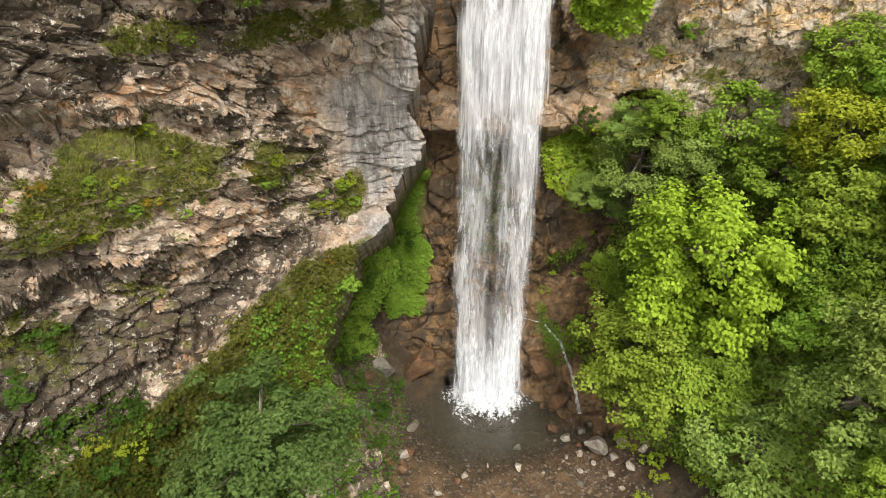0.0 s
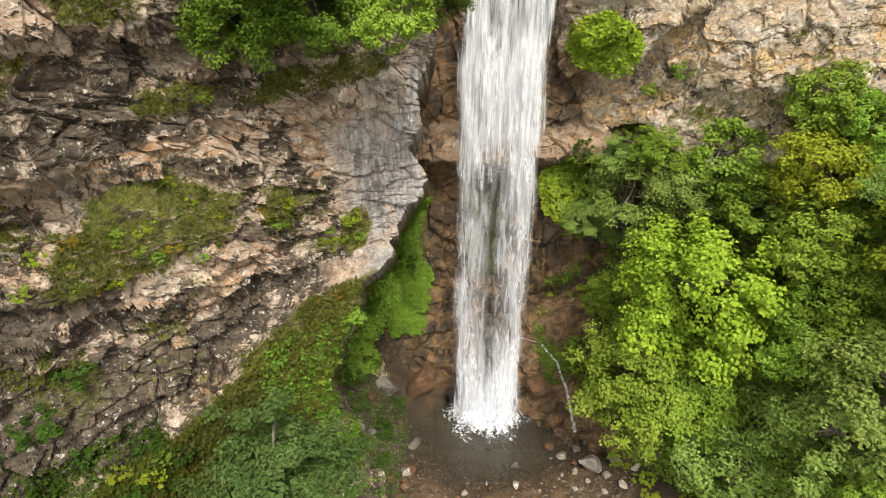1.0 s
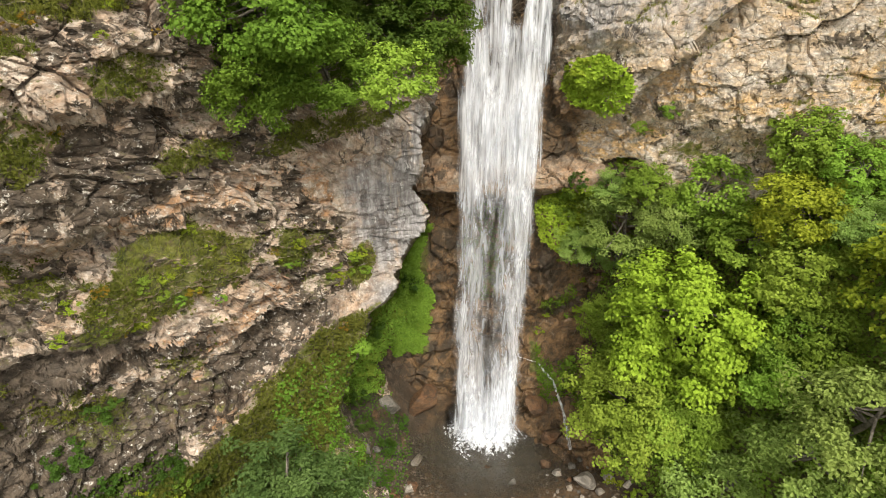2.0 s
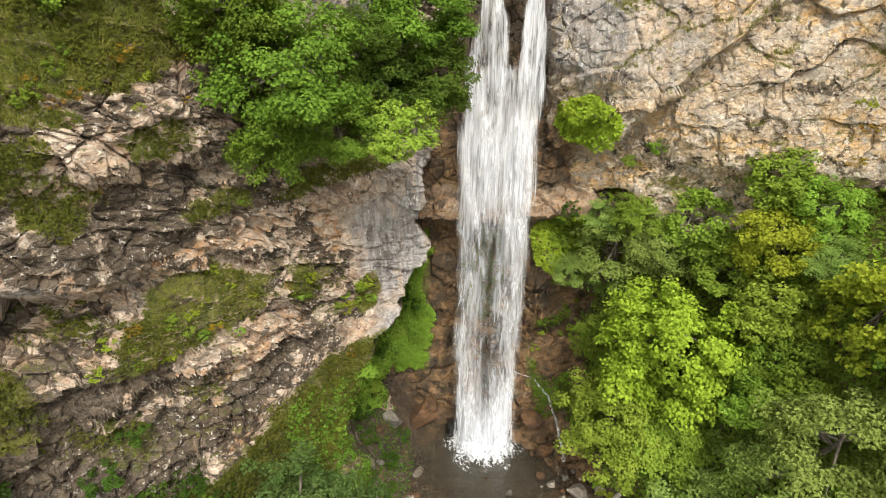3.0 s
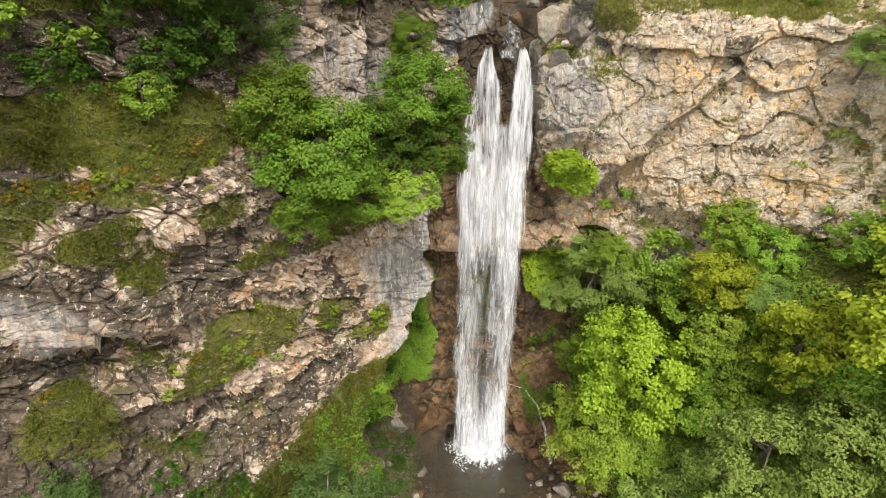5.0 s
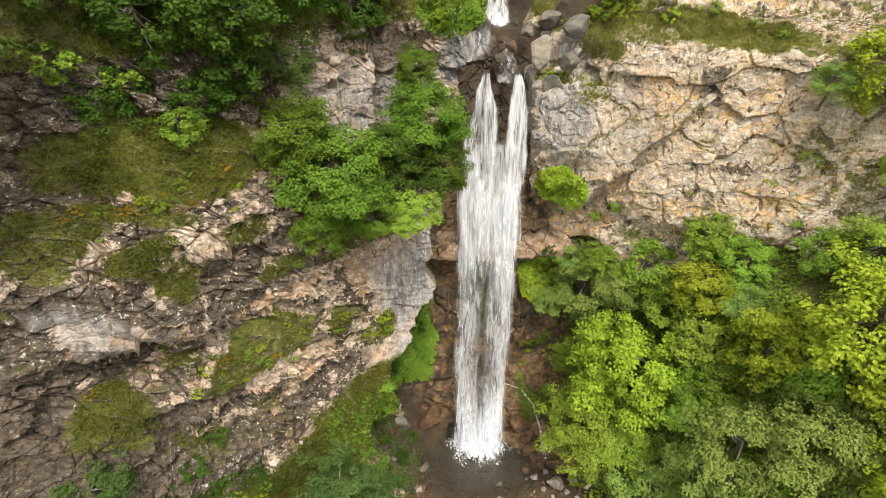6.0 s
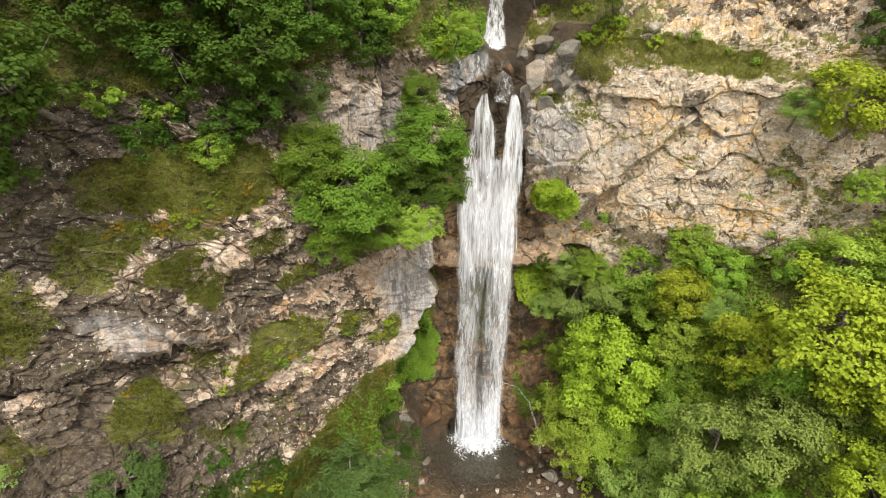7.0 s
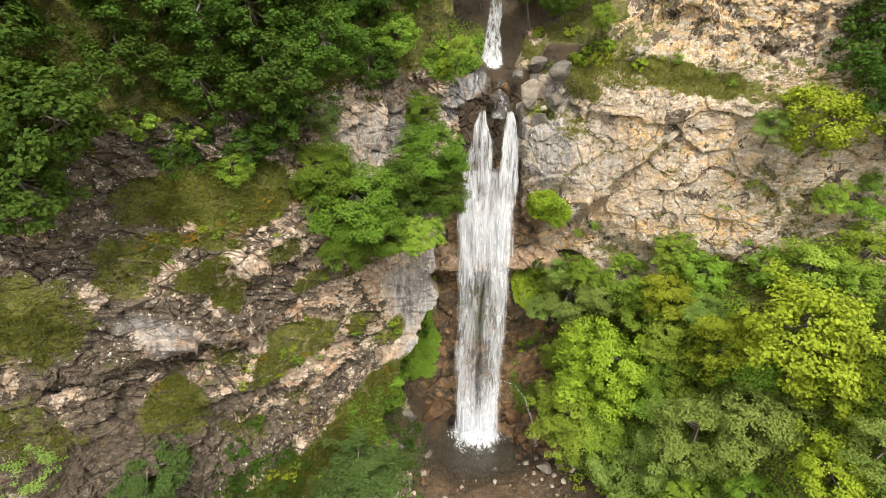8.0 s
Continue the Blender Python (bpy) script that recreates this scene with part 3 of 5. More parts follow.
def relief(name, kinds, material, label, category):
    quads = QUADS[np.isin(FACE_KIND, kinds)]
    used, back = np.unique(quads, return_inverse=True)
    me = mesh_from(name, P.reshape(-1, 3)[used], back.reshape(quads.shape), material, kinds[0] in (3, 5))
    for key, grid in (("turf", TURF), ("wet", WET), ("tan", TAN), ("stain_shade", STAIN_SHADE), ("pale", PALE), ("slate", SLATE)):
        me.attributes.new(key, "FLOAT", "POINT").data.foreach_set("value", grid.ravel()[used].astype(np.float32))
    return tagged(new(name, me), label, category, kind="structure")


relief("cliff_left", (0,), ROCK_LEFT, "weathered grey limestone cliff with lichen and turf ledges", "cliff")
relief("wall_behind_fall", (1,), ROCK_WET, "wet brown rock wall behind the falling water", "cliff")
relief("cliff_right", (2,), ROCK_RIGHT, "pale buff limestone cliff with rusty patches", "cliff")
relief("slope_under_trees", (3,), EARTH, "steep earth slope grown over with trees", "ground")
relief("brown_rock_slope", (4,), ROCK_WET, "wet rusty brown rock slope beside the pool", "rock")
relief("river_bed", (5,), GRAVEL, "gravel and stones of the stream bed", "ground")


def part(name, me, parent, label="", placed=False):
    """A mesh under its thing; placed: its points are already places in the world."""
    ob = new(name, me)
    ob.parent = parent
    if placed:
        ob.matrix_parent_inverse = parent.matrix_world.inverted()
    if label:
        ob["label"] = label
    return ob


def thing(name, at, label, category, group="", kind=""):
    ob = new(name)
    ob.empty_display_size = 0.3
    ob.matrix_world = Matrix.Translation(at)
    return tagged(ob, label, category, group, kind)


# ---------------------------------------------------------------- trees
rng = np.random.default_rng(5)


def tube(points, radii, sides=7):
    """A tapering limb along a bent line."""
    points = np.asarray(points, float)
    verts, faces = [], []
    for i, (c, r) in enumerate(zip(points, radii)):
        d = points[min(i + 1, len(points) - 1)] - points[max(i - 1, 0)]
        d = d / (np.linalg.norm(d) + 1e-9)
        a = np.cross(d, (0.3, 0.9, 0.2))
        a = a / (np.linalg.norm(a) + 1e-9)
        b = np.cross(d, a)
        for k in range(sides):
            t = 2 * math.pi * k / sides
            verts.append(c + r * (math.cos(t) * a + math.sin(t) * b))
        if i:
            for k in range(sides):
                q = (k + 1) % sides
                faces.append(((i - 1) * sides + k, (i - 1) * sides + q, i * sides + q, i * sides + k))
    return np.array(verts), np.array(faces)


def unit(v):
    return v / (np.linalg.norm(v, axis=-1, keepdims=True) + 1e-9)


def leaves(at, normal, size, slim=0.42, along=None):
    """Folded leaves, two triangles each, at the given places and facing the given ways."""
    n = len(at)
    normal = unit(normal)
    side = unit(np.cross(normal, rng.normal(size=(n, 3)) if along is None else along))
    along = np.cross(normal, side)
    size = size[:, None]
    fold = 0.16 * size * normal
    base, tip = at - 0.5 * size * along, at + 0.5 * size * along - 0.12 * size * normal
    l, r = at + slim * size * side + fold, at - slim * size * side + fold
    verts = np.stack((base, l, tip, r), 1).reshape(-1, 3)
    k = 4 * np.arange(n)[:, None]
    faces = np.concatenate((k + np.array((0, 1, 2)), k + np.array((0, 2, 3))))
    return verts, faces


def crown_mesh(name, lobes, per_lobe, leaf, material, flat=0.5, slim=0.42, tall=0.9, droop=0.0):
    """A crown of radius 1 round the origin: tufts of foliage, each of many leaves in loose layers."""
    d = rng.normal(size=(2 * lobes, 3))
    d[:, 2] = np.where(d[:, 2] < 0, d[:, 2] * 0.7, d[:, 2])
    d = unit(d)
    shift = rng.uniform(0, 50)
    gaps = vnoise(d[:, 0] * 2.6 + shift, d[:, 1] * 2.6, d[:, 2] * 2.6, 61)
    d = d[gaps > -0.22][:lobes]
    r = rng.uniform(0.30, 1.0, len(d)) ** 0.5 * (1 + 0.30 * vnoise(d[:, 0] * 1.7 + shift, d[:, 1] * 1.7, d[:, 2] * 1.7, 62) + 0.08 * rng.normal(size=len(d)))
    centres = d * r[:, None] * np.array((0.9, 0.9, 0.9 * tall))
    sizes = rng.uniform(0.09, 0.24, len(d))
    at, nor, siz = [], [], []
    for c, s in zip(centres, sizes):
        k = max(10, int(per_lobe * (s / 0.18) ** 2))
        e = unit(rng.normal(size=(k, 3)))
        q = c + e * (rng.uniform(0.1, 1.0, (k, 1)) ** 0.4) * s * np.array((1, 1, flat))
        layer = 0.30 * s
        q[:, 2] = np.where(rng.random(k) < 0.65, c[2] + np.round((q[:, 2] - c[2]) / layer) * layer + 0.012 * rng.normal(size=k), q[:, 2])
        q[:, 2] -= droop * np.hypot(q[:, 0] - c[0], q[:, 1] - c[1])
        at.append(q)
        nor.append(0.45 * e + 0.35 * unit(c)[None] + np.array((0, 0, 0.75)) + 0.3 * rng.normal(size=(k, 3)))
        siz.append(leaf * rng.uniform(0.65, 1.3, k))
    return mesh_from(name, *leaves(np.concatenate(at), np.concatenate(nor), np.concatenate(siz), slim), material), centres


CROWNS = {
    "maple": [crown_mesh("maple_crown", 210, 105, 0.047, LEAF_MAPLE, 0.65, 0.5)],
    "pale": [crown_mesh("pale_crown", 200, 95, 0.047, LEAF_PALE, 0.6, 0.48)],
    "plume": [crown_mesh("plume_crown", 120, 95, 0.058, LEAF_PLUME, 0.5, 0.36, 0.85, 0.2)],
    "leafy": [crown_mesh("leafy_crown", 200, 100, 0.046, LEAF_WOOD, 0.6, 0.46) for _ in range(2)],
    "shade": [crown_mesh("shade_toned_crown", 170, 80, 0.055, LEAF_SHADE, 0.6, 0.44) for _ in range(2)],
    "green": [crown_mesh("green_crown", 130, 58, 0.068, LEAF_GREEN, 0.6, 0.44) for _ in range(3)],
    "fresh": [crown_mesh("fresh_crown", 130, 58, 0.066, LEAF_PALE, 0.6, 0.46) for _ in range(2)],
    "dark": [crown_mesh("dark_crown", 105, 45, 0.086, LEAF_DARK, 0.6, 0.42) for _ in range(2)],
    "blue": [crown_mesh("feathery_crown", 150, 66, 0.056, LEAF_BLUE, 0.45, 0.34, 0.85, 0.2) for _ in range(3)],
    "yellow": [crown_mesh("yellow_crown", 130, 58, 0.064, LEAF_YELLOW, 0.6, 0.42) for _ in range(2)],
}
BUSHES = {
    "maple": [crown_mesh("fresh_bush", 30, 26, 0.15, LEAF_MAPLE, 0.7, 0.5, 0.75) for _ in range(2)],
    "green": [crown_mesh("green_bush", 30, 26, 0.14, LEAF_GREEN, 0.7, 0.45, 0.75) for _ in range(2)],
    "dark": [crown_mesh("dark_bush", 30, 24, 0.14, LEAF_DARK, 0.7, 0.42, 0.75) for _ in range(2)],
    "yellow": [crown_mesh("yellow_bush", 28, 24, 0.13, LEAF_YELLOW, 0.7, 0.36, 0.7) for _ in range(2)],
    "rust": [crown_mesh("rusty_bush", 26, 24, 0.12, LEAF_RUST, 0.7, 0.34, 0.6)],
    "blue": [crown_mesh("grey_bush", 30, 26, 0.12, LEAF_BLUE, 0.6, 0.34, 0.7)],
}
TREE_WORDS = {
    "maple": "broadleaf tree with bright fresh green crown on the slope",
    "pale": "broadleaf tree with pale green crown beside the pool",
    "plume": "dusky grey-green tree with fine feathery leaves",
    "leafy": "dense green broadleaf tree leaning out from the cliff",
    "shade": "mid-green broadleaf tree, leaf colour darkened for the shade of the wood",
    "fresh": "light green broadleaf tree on the slope",
    "green": "leafy mid-green broadleaf tree on the rocky slope",
    "dark": "dark green broadleaf tree, its leaf colour lowered further for shade",
    "blue": "feathery grey-green tree with fine drooping leaves",
    "yellow": "yellow-green broadleaf tree on the open slope",
    "rust": "low bush with rusty orange and yellow leaves",
}
GROWN = []


def tree(key, x, y, z, r, tall=1.0):
    """A tree whose crown has its middle at x, y, z and the radius r; its foot is on the slope below and behind."""
    crown, centres = CROWNS[key][len(GROWN) % len(CROWNS[key])]
    foot = foot_of(x, y, z, (-0.1, 0.85, -0.5) if x < 1.5 and z > 19 else (0.2 * np.sign(x), 0.6, -0.75))
    spin = rng.uniform(0, 6.28)
    ob = thing("tree", foot, TREE_WORDS[key], "tree", "trees of the gorge")
    top = np.array((x, y, z + 0.35 * r))
    sway = rng.normal(size=3) * 0.06 * r
    line = [foot + (top - foot) * t + sway * math.sin(3 * t) + np.array((0, -0.5 * r, 0)) * t * (1 - t) * 0.6 for t in np.linspace(-0.06, 1, 8)]
    thick = 0.045 * r + 0.02
    part("trunk", mesh_from("trunk", *tube(line, thick * np.linspace(1.15, 0.3, 8)), BARK, True), ob, placed=True)
    turn = Matrix.Rotation(spin, 3, "Z")
    for c in centres[:: max(1, len(centres) // 8)]:
        end = np.array((x, y, z)) + 0.9 * r * np.array(turn @ Vector(c)) * np.array((1, 1, tall))
        start = line[int(rng.integers(4, 7))]
        mids = [start + (end - start) * k + np.array((0, 0, -0.12 * r)) * k * (1 - k) * 2 for k in np.linspace(0, 1, 5)]
        part("limb", mesh_from("limb", *tube(mids, 0.45 * thick * np.linspace(1, 0.2, 5), 5), BARK, True), ob, placed=True)
    top_of = part("crown", crown, ob)
    top_of.matrix_basis = Matrix.LocRotScale(Vector((x, y, z)) - Vector(foot), Euler((0, 0, spin)), (r, r, r * tall))
    GROWN.append((x, y, z, r))
    return ob


for row in (
    # kind, crown's middle, radius, height to width: the slope beside the pool
    ("maple", 11.4, 22.4, 12.2, 3.7, 1.1), ("pale", 9.2, 21.8, 7.4, 3.2), ("pale", 11.9, 21.6, 7.4, 2.9), ("blue", 9.9, 28.6, 14.3, 2.8), ("green", 13.6, 27.7, 16.4, 2.8), ("blue", 12.2, 27.6, 15.4, 2.3),
    ("green", 15.6, 22.5, 9.0, 2.6), ("blue", 13.6, 18.8, 5.0, 3.3), ("blue", 15.2, 17.0, 9.2, 3.0), ("blue", 15.6, 15.0, 12.9, 3.2), ("blue", 18.1, 13.2, 15.3, 3.0), ("green", 15.2, 20.0, 13.2, 1.8),
    ("fresh", 17.5, 22.5, 14.8, 2.4), ("fresh", 17.8, 22.8, 19.6, 1.7), ("yellow", 17.6, 17.5, 17.4, 2.9), ("green", 19.2, 16.0, 17.0, 2.4), ("yellow", 19.3, 14.2, 21.2, 3.7), ("yellow", 21.2, 12.8, 18.8, 2.6), ("blue", 24.3, 15.0, 19.7, 2.2),
    ("blue", 7.6, 29.4, 12.6, 1.3), ("green", 10.6, 27.7, 17.0, 1.5), ("blue", 9.0, 29.2, 16.3, 1.3), ("green", 14.8, 24.6, 15.4, 2.2), ("yellow", 22.6, 19.0, 17.2, 2.4), ("fresh", 15.3, 21.0, 15.4, 2.2), ("green", 16.1, 19.5, 13.3, 2.1), ("fresh", 15.1, 19.5, 11.1, 2.0),
    # below the grey cliff
    ("plume", -5.4, 13.2, 11.2, 2.7), ("plume", -6.6, 13.6, 9.2, 2.3), ("plume", -11.5, 9.6, 9.6, 3.0), ("plume", -16.4, 10.4, 14.4, 2.2), ("blue", -20.7, 8.0, 17.6, 1.8),
    # leaning out over the grey cliff
    ("leafy", -7.0, 18.4, 28.6, 2.2), ("leafy", -5.4, 18.7, 26.4, 2.8, 1.05), ("leafy", -6.2, 18.6, 24.3, 2.0), ("leafy", -4.1, 19.6, 24.4, 1.9), ("fresh", -1.8, 19.6, 24.1, 1.5),
    ("leafy", -1.4, 24.0, 27.7, 2.5), ("shade", -0.5, 23.4, 25.3, 2.1), ("dark", -2.6, 22.2, 25.3, 1.9), ("shade", -3.3, 21.6, 27.0, 1.6),
    # above the pale cliff
    ("yellow", 21.7, 21.2, 31.0, 2.7), ("blue", 19.2, 22.2, 30.3, 1.3), ("fresh", 23.3, 21.0, 26.2, 1.2), ("green", 25.9, 21.0, 26.4, 1.9), ("dark", 24.4, 24.0, 34.8, 2.4), ("green", 27.0, 20.0, 30.5, 2.6),
    # the wood above the grey cliff, its shade put into darker leaf colours
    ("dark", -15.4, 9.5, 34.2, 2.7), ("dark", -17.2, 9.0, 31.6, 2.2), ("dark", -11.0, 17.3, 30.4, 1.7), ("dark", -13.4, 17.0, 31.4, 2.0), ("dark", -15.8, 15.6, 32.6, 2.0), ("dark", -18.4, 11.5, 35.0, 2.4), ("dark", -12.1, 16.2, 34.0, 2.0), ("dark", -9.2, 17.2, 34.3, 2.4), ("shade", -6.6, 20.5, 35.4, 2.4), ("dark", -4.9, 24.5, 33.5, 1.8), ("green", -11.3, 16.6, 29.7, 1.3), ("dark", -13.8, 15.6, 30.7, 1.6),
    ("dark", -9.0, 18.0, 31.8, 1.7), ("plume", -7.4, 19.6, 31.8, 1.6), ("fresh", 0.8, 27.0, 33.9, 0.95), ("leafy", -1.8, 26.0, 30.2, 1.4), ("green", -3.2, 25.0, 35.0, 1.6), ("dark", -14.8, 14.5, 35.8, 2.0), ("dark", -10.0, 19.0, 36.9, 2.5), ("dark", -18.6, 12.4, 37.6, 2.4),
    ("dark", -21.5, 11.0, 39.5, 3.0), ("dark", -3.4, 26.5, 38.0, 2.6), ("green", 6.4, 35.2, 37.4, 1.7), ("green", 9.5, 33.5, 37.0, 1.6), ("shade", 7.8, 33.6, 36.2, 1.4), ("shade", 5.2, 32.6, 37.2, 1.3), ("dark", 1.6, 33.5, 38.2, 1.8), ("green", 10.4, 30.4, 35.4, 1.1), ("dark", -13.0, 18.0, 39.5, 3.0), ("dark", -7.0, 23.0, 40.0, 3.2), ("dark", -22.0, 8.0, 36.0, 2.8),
):
    tree(*row)

FLATX, FLATY, FLATZ = X.ravel(), Y.ravel(), Z.ravel()
FLATN = grid_normals(P).reshape(-1, 3)
FLATK = KIND.ravel()


def scatter_trees(where, count, gap, sizes, kinds):
    """Further trees on a part of the slope, none nearer than gap to another."""
    spots = rng.permutation(np.flatnonzero(where))
    made = 0
    for i in spots[:6000]:
        r = rng.uniform(*sizes)
        c = np.array((FLATX[i], FLATY[i], FLATZ[i])) + FLATN[i] * 0.55 * r + np.array((0, 0, 0.75 * r))
        if all((c[0] - g[0]) ** 2 + (c[1] - g[1]) ** 2 + (c[2] - g[2]) ** 2 > (gap * (r + g[3])) ** 2 for g in GROWN):
            tree(kinds[int(rng.integers(len(kinds)))], *c, r)
            made += 1
            if made == count:
                return


scatter_trees((FLATK == 3) & (FLATX < 36) & (FLATY > 3), 26, 0.6, (1.4, 2.3), ("fresh", "yellow", "green", "yellow", "blue"))
# dark leaves only: the shade of the wood is in their colour
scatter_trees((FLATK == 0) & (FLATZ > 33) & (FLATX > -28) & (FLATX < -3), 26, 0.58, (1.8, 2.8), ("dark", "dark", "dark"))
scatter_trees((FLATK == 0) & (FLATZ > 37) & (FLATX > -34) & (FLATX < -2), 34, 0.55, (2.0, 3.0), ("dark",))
scatter_trees((FLATK == 2) & (FLATX > 24) & (FLATZ > 29) & (FLATX < 34), 8, 0.66, (1.6, 2.8), ("green", "yellow", "dark"))
scatter_trees((FLATK == 5) & (FLATX < -7) & (FLATY > 2) & (FLATX > -24), 6, 0.7, (1.6, 2.4), ("blue", "dark"))


def bush(key, at, r, out):
    """A low bush on the rock: a few stems and a mop of leaves."""
    crown, centres = BUSHES[key][int(rng.integers(len(BUSHES[key])))]
    ob = thing("bush", at, TREE_WORDS["rust"] if key == "rust" else "small " + {"maple": "fresh green", "green": "mid-green", "dark": "dark green", "yellow": "yellow-green", "blue": "grey-green"}[key] + " leafy bush rooted in the rock", "bush", "bushes on the rock")
    mid = np.array(at) + np.array(out) * 0.35 * r + np.array((0, 0, 0.35 * r))
    for c in centres[:3]:
        end = mid + 0.6 * r * c
        part("stem", mesh_from("stem", *tube([np.array(at) - 0.1 * np.array(out), (np.array(at) + end) / 2, end], (0.03 * r, 0.02 * r, 0.008 * r), 4), BARK, True), ob, placed=True)
    top = part("foliage", crown, ob)
    top.matrix_basis = Matrix.LocRotScale(Vector(mid) - Vector(at), Euler((0, 0, rng.uniform(0, 6.28))), (r, r, r))


def scatter_bushes(where, count, sizes, kinds):
    spots = np.flatnonzero(where)
    if spots.size:
        for i in spots[rng.integers(spots.size, size=count)]:
            bush(kinds[int(rng.integers(len(kinds)))], (FLATX[i], FLATY[i], FLATZ[i]), rng.uniform(*sizes), FLATN[i])


def near(x, z, rx, rz):
    return ((FLATX - x) / rx) ** 2 + ((FLATZ - z) / rz) ** 2 < 1


HOLLOW = np.isin(FLATK, (0, 1)) & (N.ravel() < -21.5) & (FLATX < -1.1 + 1.6 * RAG.ravel()) & (FLATX > -7) & (FLATZ < 13.6) & (FLATZ > 3.2 + 4.0 * RAG.ravel())
scatter_bushes(HOLLOW, 14, (0.4, 0.9), ("green", "dark", "green"))
scatter_bushes((FLATK == 0) & (TURF.ravel() > 0.6) & (FLATZ < 13) & (FLATX > -14), 18, (0.3, 0.7), ("green", "yellow", "dark", "dark"))
scatter_bushes((FLATK == 0) & (TURF.ravel() > 0.5) & (FLATZ > 13) & (FLATX > -20), 26, (0.18, 0.42), ("green", "yellow", "rust", "rust"))
# only dark leaves here, so their colour adds shade to the lower left
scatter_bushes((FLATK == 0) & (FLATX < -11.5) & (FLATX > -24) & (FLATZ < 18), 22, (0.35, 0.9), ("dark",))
scatter_bushes((FLATK == 0) & near(-11.5, 26.6, 4.5, 1.2), 24, (0.2, 0.45), ("rust", "yellow", "rust", "green"))
scatter_bushes((FLATK == 0) & near(-9.6, 17.3, 2.6, 1.3), 20, (0.18, 0.42), ("rust", "yellow", "green", "yellow"))
scatter_bushes((FLATK == 0) & near(-6.2, 16.8, 0.9, 1.3), 8, (0.2, 0.4), ("rust", "yellow", "green"))
scatter_bushes((FLATK == 0) & near(-4.4, 14.6, 1.0, 1.0), 9, (0.25, 0.5), ("green", "yellow"))
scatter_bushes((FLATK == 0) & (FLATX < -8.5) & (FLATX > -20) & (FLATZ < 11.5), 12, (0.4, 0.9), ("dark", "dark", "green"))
scatter_bushes((FLATK == 0) & (FLATZ > 29.5) & (FLATX > -22), 14, (0.6, 1.3), ("dark", "green"))
scatter_bushes(np.isin(FLATK, (1, 2, 4)) & near(8.2, 13.0, 1.8, 3.4), 12, (0.4, 0.9), ("green", "maple", "yellow"))
scatter_bushes((FLATK == 2) & (TURF.ravel() > 0.5), 18, (0.25, 0.7), ("green", "yellow", "maple", "green"))
scatter_bushes((FLATK == 3) & (FLATX < 30), 14, (0.5, 0.95), ("green", "yellow", "maple", "yellow"))
scatter_bushes((FLATK == 5) & (FLATX < -2.6) & (FLATX > -7) & (FLATY > 17) & (FLATY < 27.5), 8, (0.35, 0.8), ("green", "dark", "dark"))
scatter_bushes((FLATK == 5) & (FLATX > 8.6) & (FLATX < 12) & (FLATY > 18) & (FLATY < 25), 8, (0.3, 0.7), ("green", "maple", "yellow"))
scatter_bushes(np.isin(FLATK, (1, 4)) & near(8.0, 7.0, 2.2, 5.0), 14, (0.2, 0.55), ("green", "yellow", "maple"))
scatter_bushes((FLATK == 1) & near(6.5, 37.5, 4.0, 3.5), 8, (0.4, 0.9), ("green", "dark", "yellow"))
scatter_bushes((FLATK == 4) & (FLATX > 8.0), 10, (0.3, 0.7), ("green", "maple"))
for spot in ((6.9, 27.0, 22.4, 0.95), (7.7, 27.0, 22.6, 0.7), (8.3, 27.0, 20.7, 0.75), (11.3, 26.0, 20.6, 0.7), (10.4, 26.0, 19.6, 0.6)):
    bush("maple" if spot[0] < 10 else "green", foot_of(*spot[:3], (0, 1, -0.1)), spot[3], (-0.3, -0.85, 0.3))
scatter_bushes((FLATK == 2) & near(9.0, 32.6, 2.5, 1.2), 14, (0.3, 0.7), ("green", "maple", "yellow"))
scatter_bushes(np.isin(FLATK, (1, 2)) & near(9.0, 15.8, 2.0, 1.5), 8, (0.4, 0.8), ("green", "maple", "dark"))
scatter_bushes((FLATK == 2) & near(21.0, 23.5, 3.2, 3.0), 10, (0.2, 0.5), ("green", "yellow", "rust"))
scatter_bushes(near(-0.4, 33.0, 1.4, 1.0), 8, (0.4, 0.8), ("green", "maple"))

# ---------------------------------------------------------------- grass and creepers
def grass(name, where, count, length, material, label):
    spots = np.flatnonzero(where)
    i = spots[rng.integers(spots.size, size=count)]
    # tufts: blades of one tuft share a root
    i = np.repeat(i[: count // 6], 6)
    n = len(i)
    root = np.stack((FLATX, FLATY, FLATZ), -1)[i] + rng.normal(size=(n, 3)) * 0.05
    lean = unit(0.5 * FLATN[i] + np.array((0, 0, 0.7)) + 0.45 * rng.normal(size=(n, 3)))
    tall = length * rng.uniform(0.5, 1.3, (n, 1))
    side = unit(np.cross(lean, rng.normal(size=(n, 3)))) * 0.013
    tip = root + lean * tall + np.array((0, 0, -0.25)) * tall * rng.uniform(0, 1, (n, 1))
    verts = np.stack((root - side - 0.03 * lean, root + side - 0.03 * lean, tip), 1).reshape(-1, 3)
    ob = new(name, mesh_from(name, verts, np.arange(3 * n).reshape(-1, 3), material))
    return tagged(ob, label, "grass", kind="stuff")


T = TURF.ravel()
grass("ledge_grass", (FLATK == 0) & (T > 0.45) & (FLATX > -24), 190000, 0.22, GRASS, "tufts of yellow-green grass on the rock ledges")
grass("terrace_grass", (FLATK == 2) & (T > 0.4) & (FLATX < 30), 40000, 0.28, GRASS, "dry and green grass along the cliff terrace")
grass("slope_grass", (FLATK == 3) & (FLATX < 30), 24000, 0.4, GRASS, "grass between the trees of the slope")
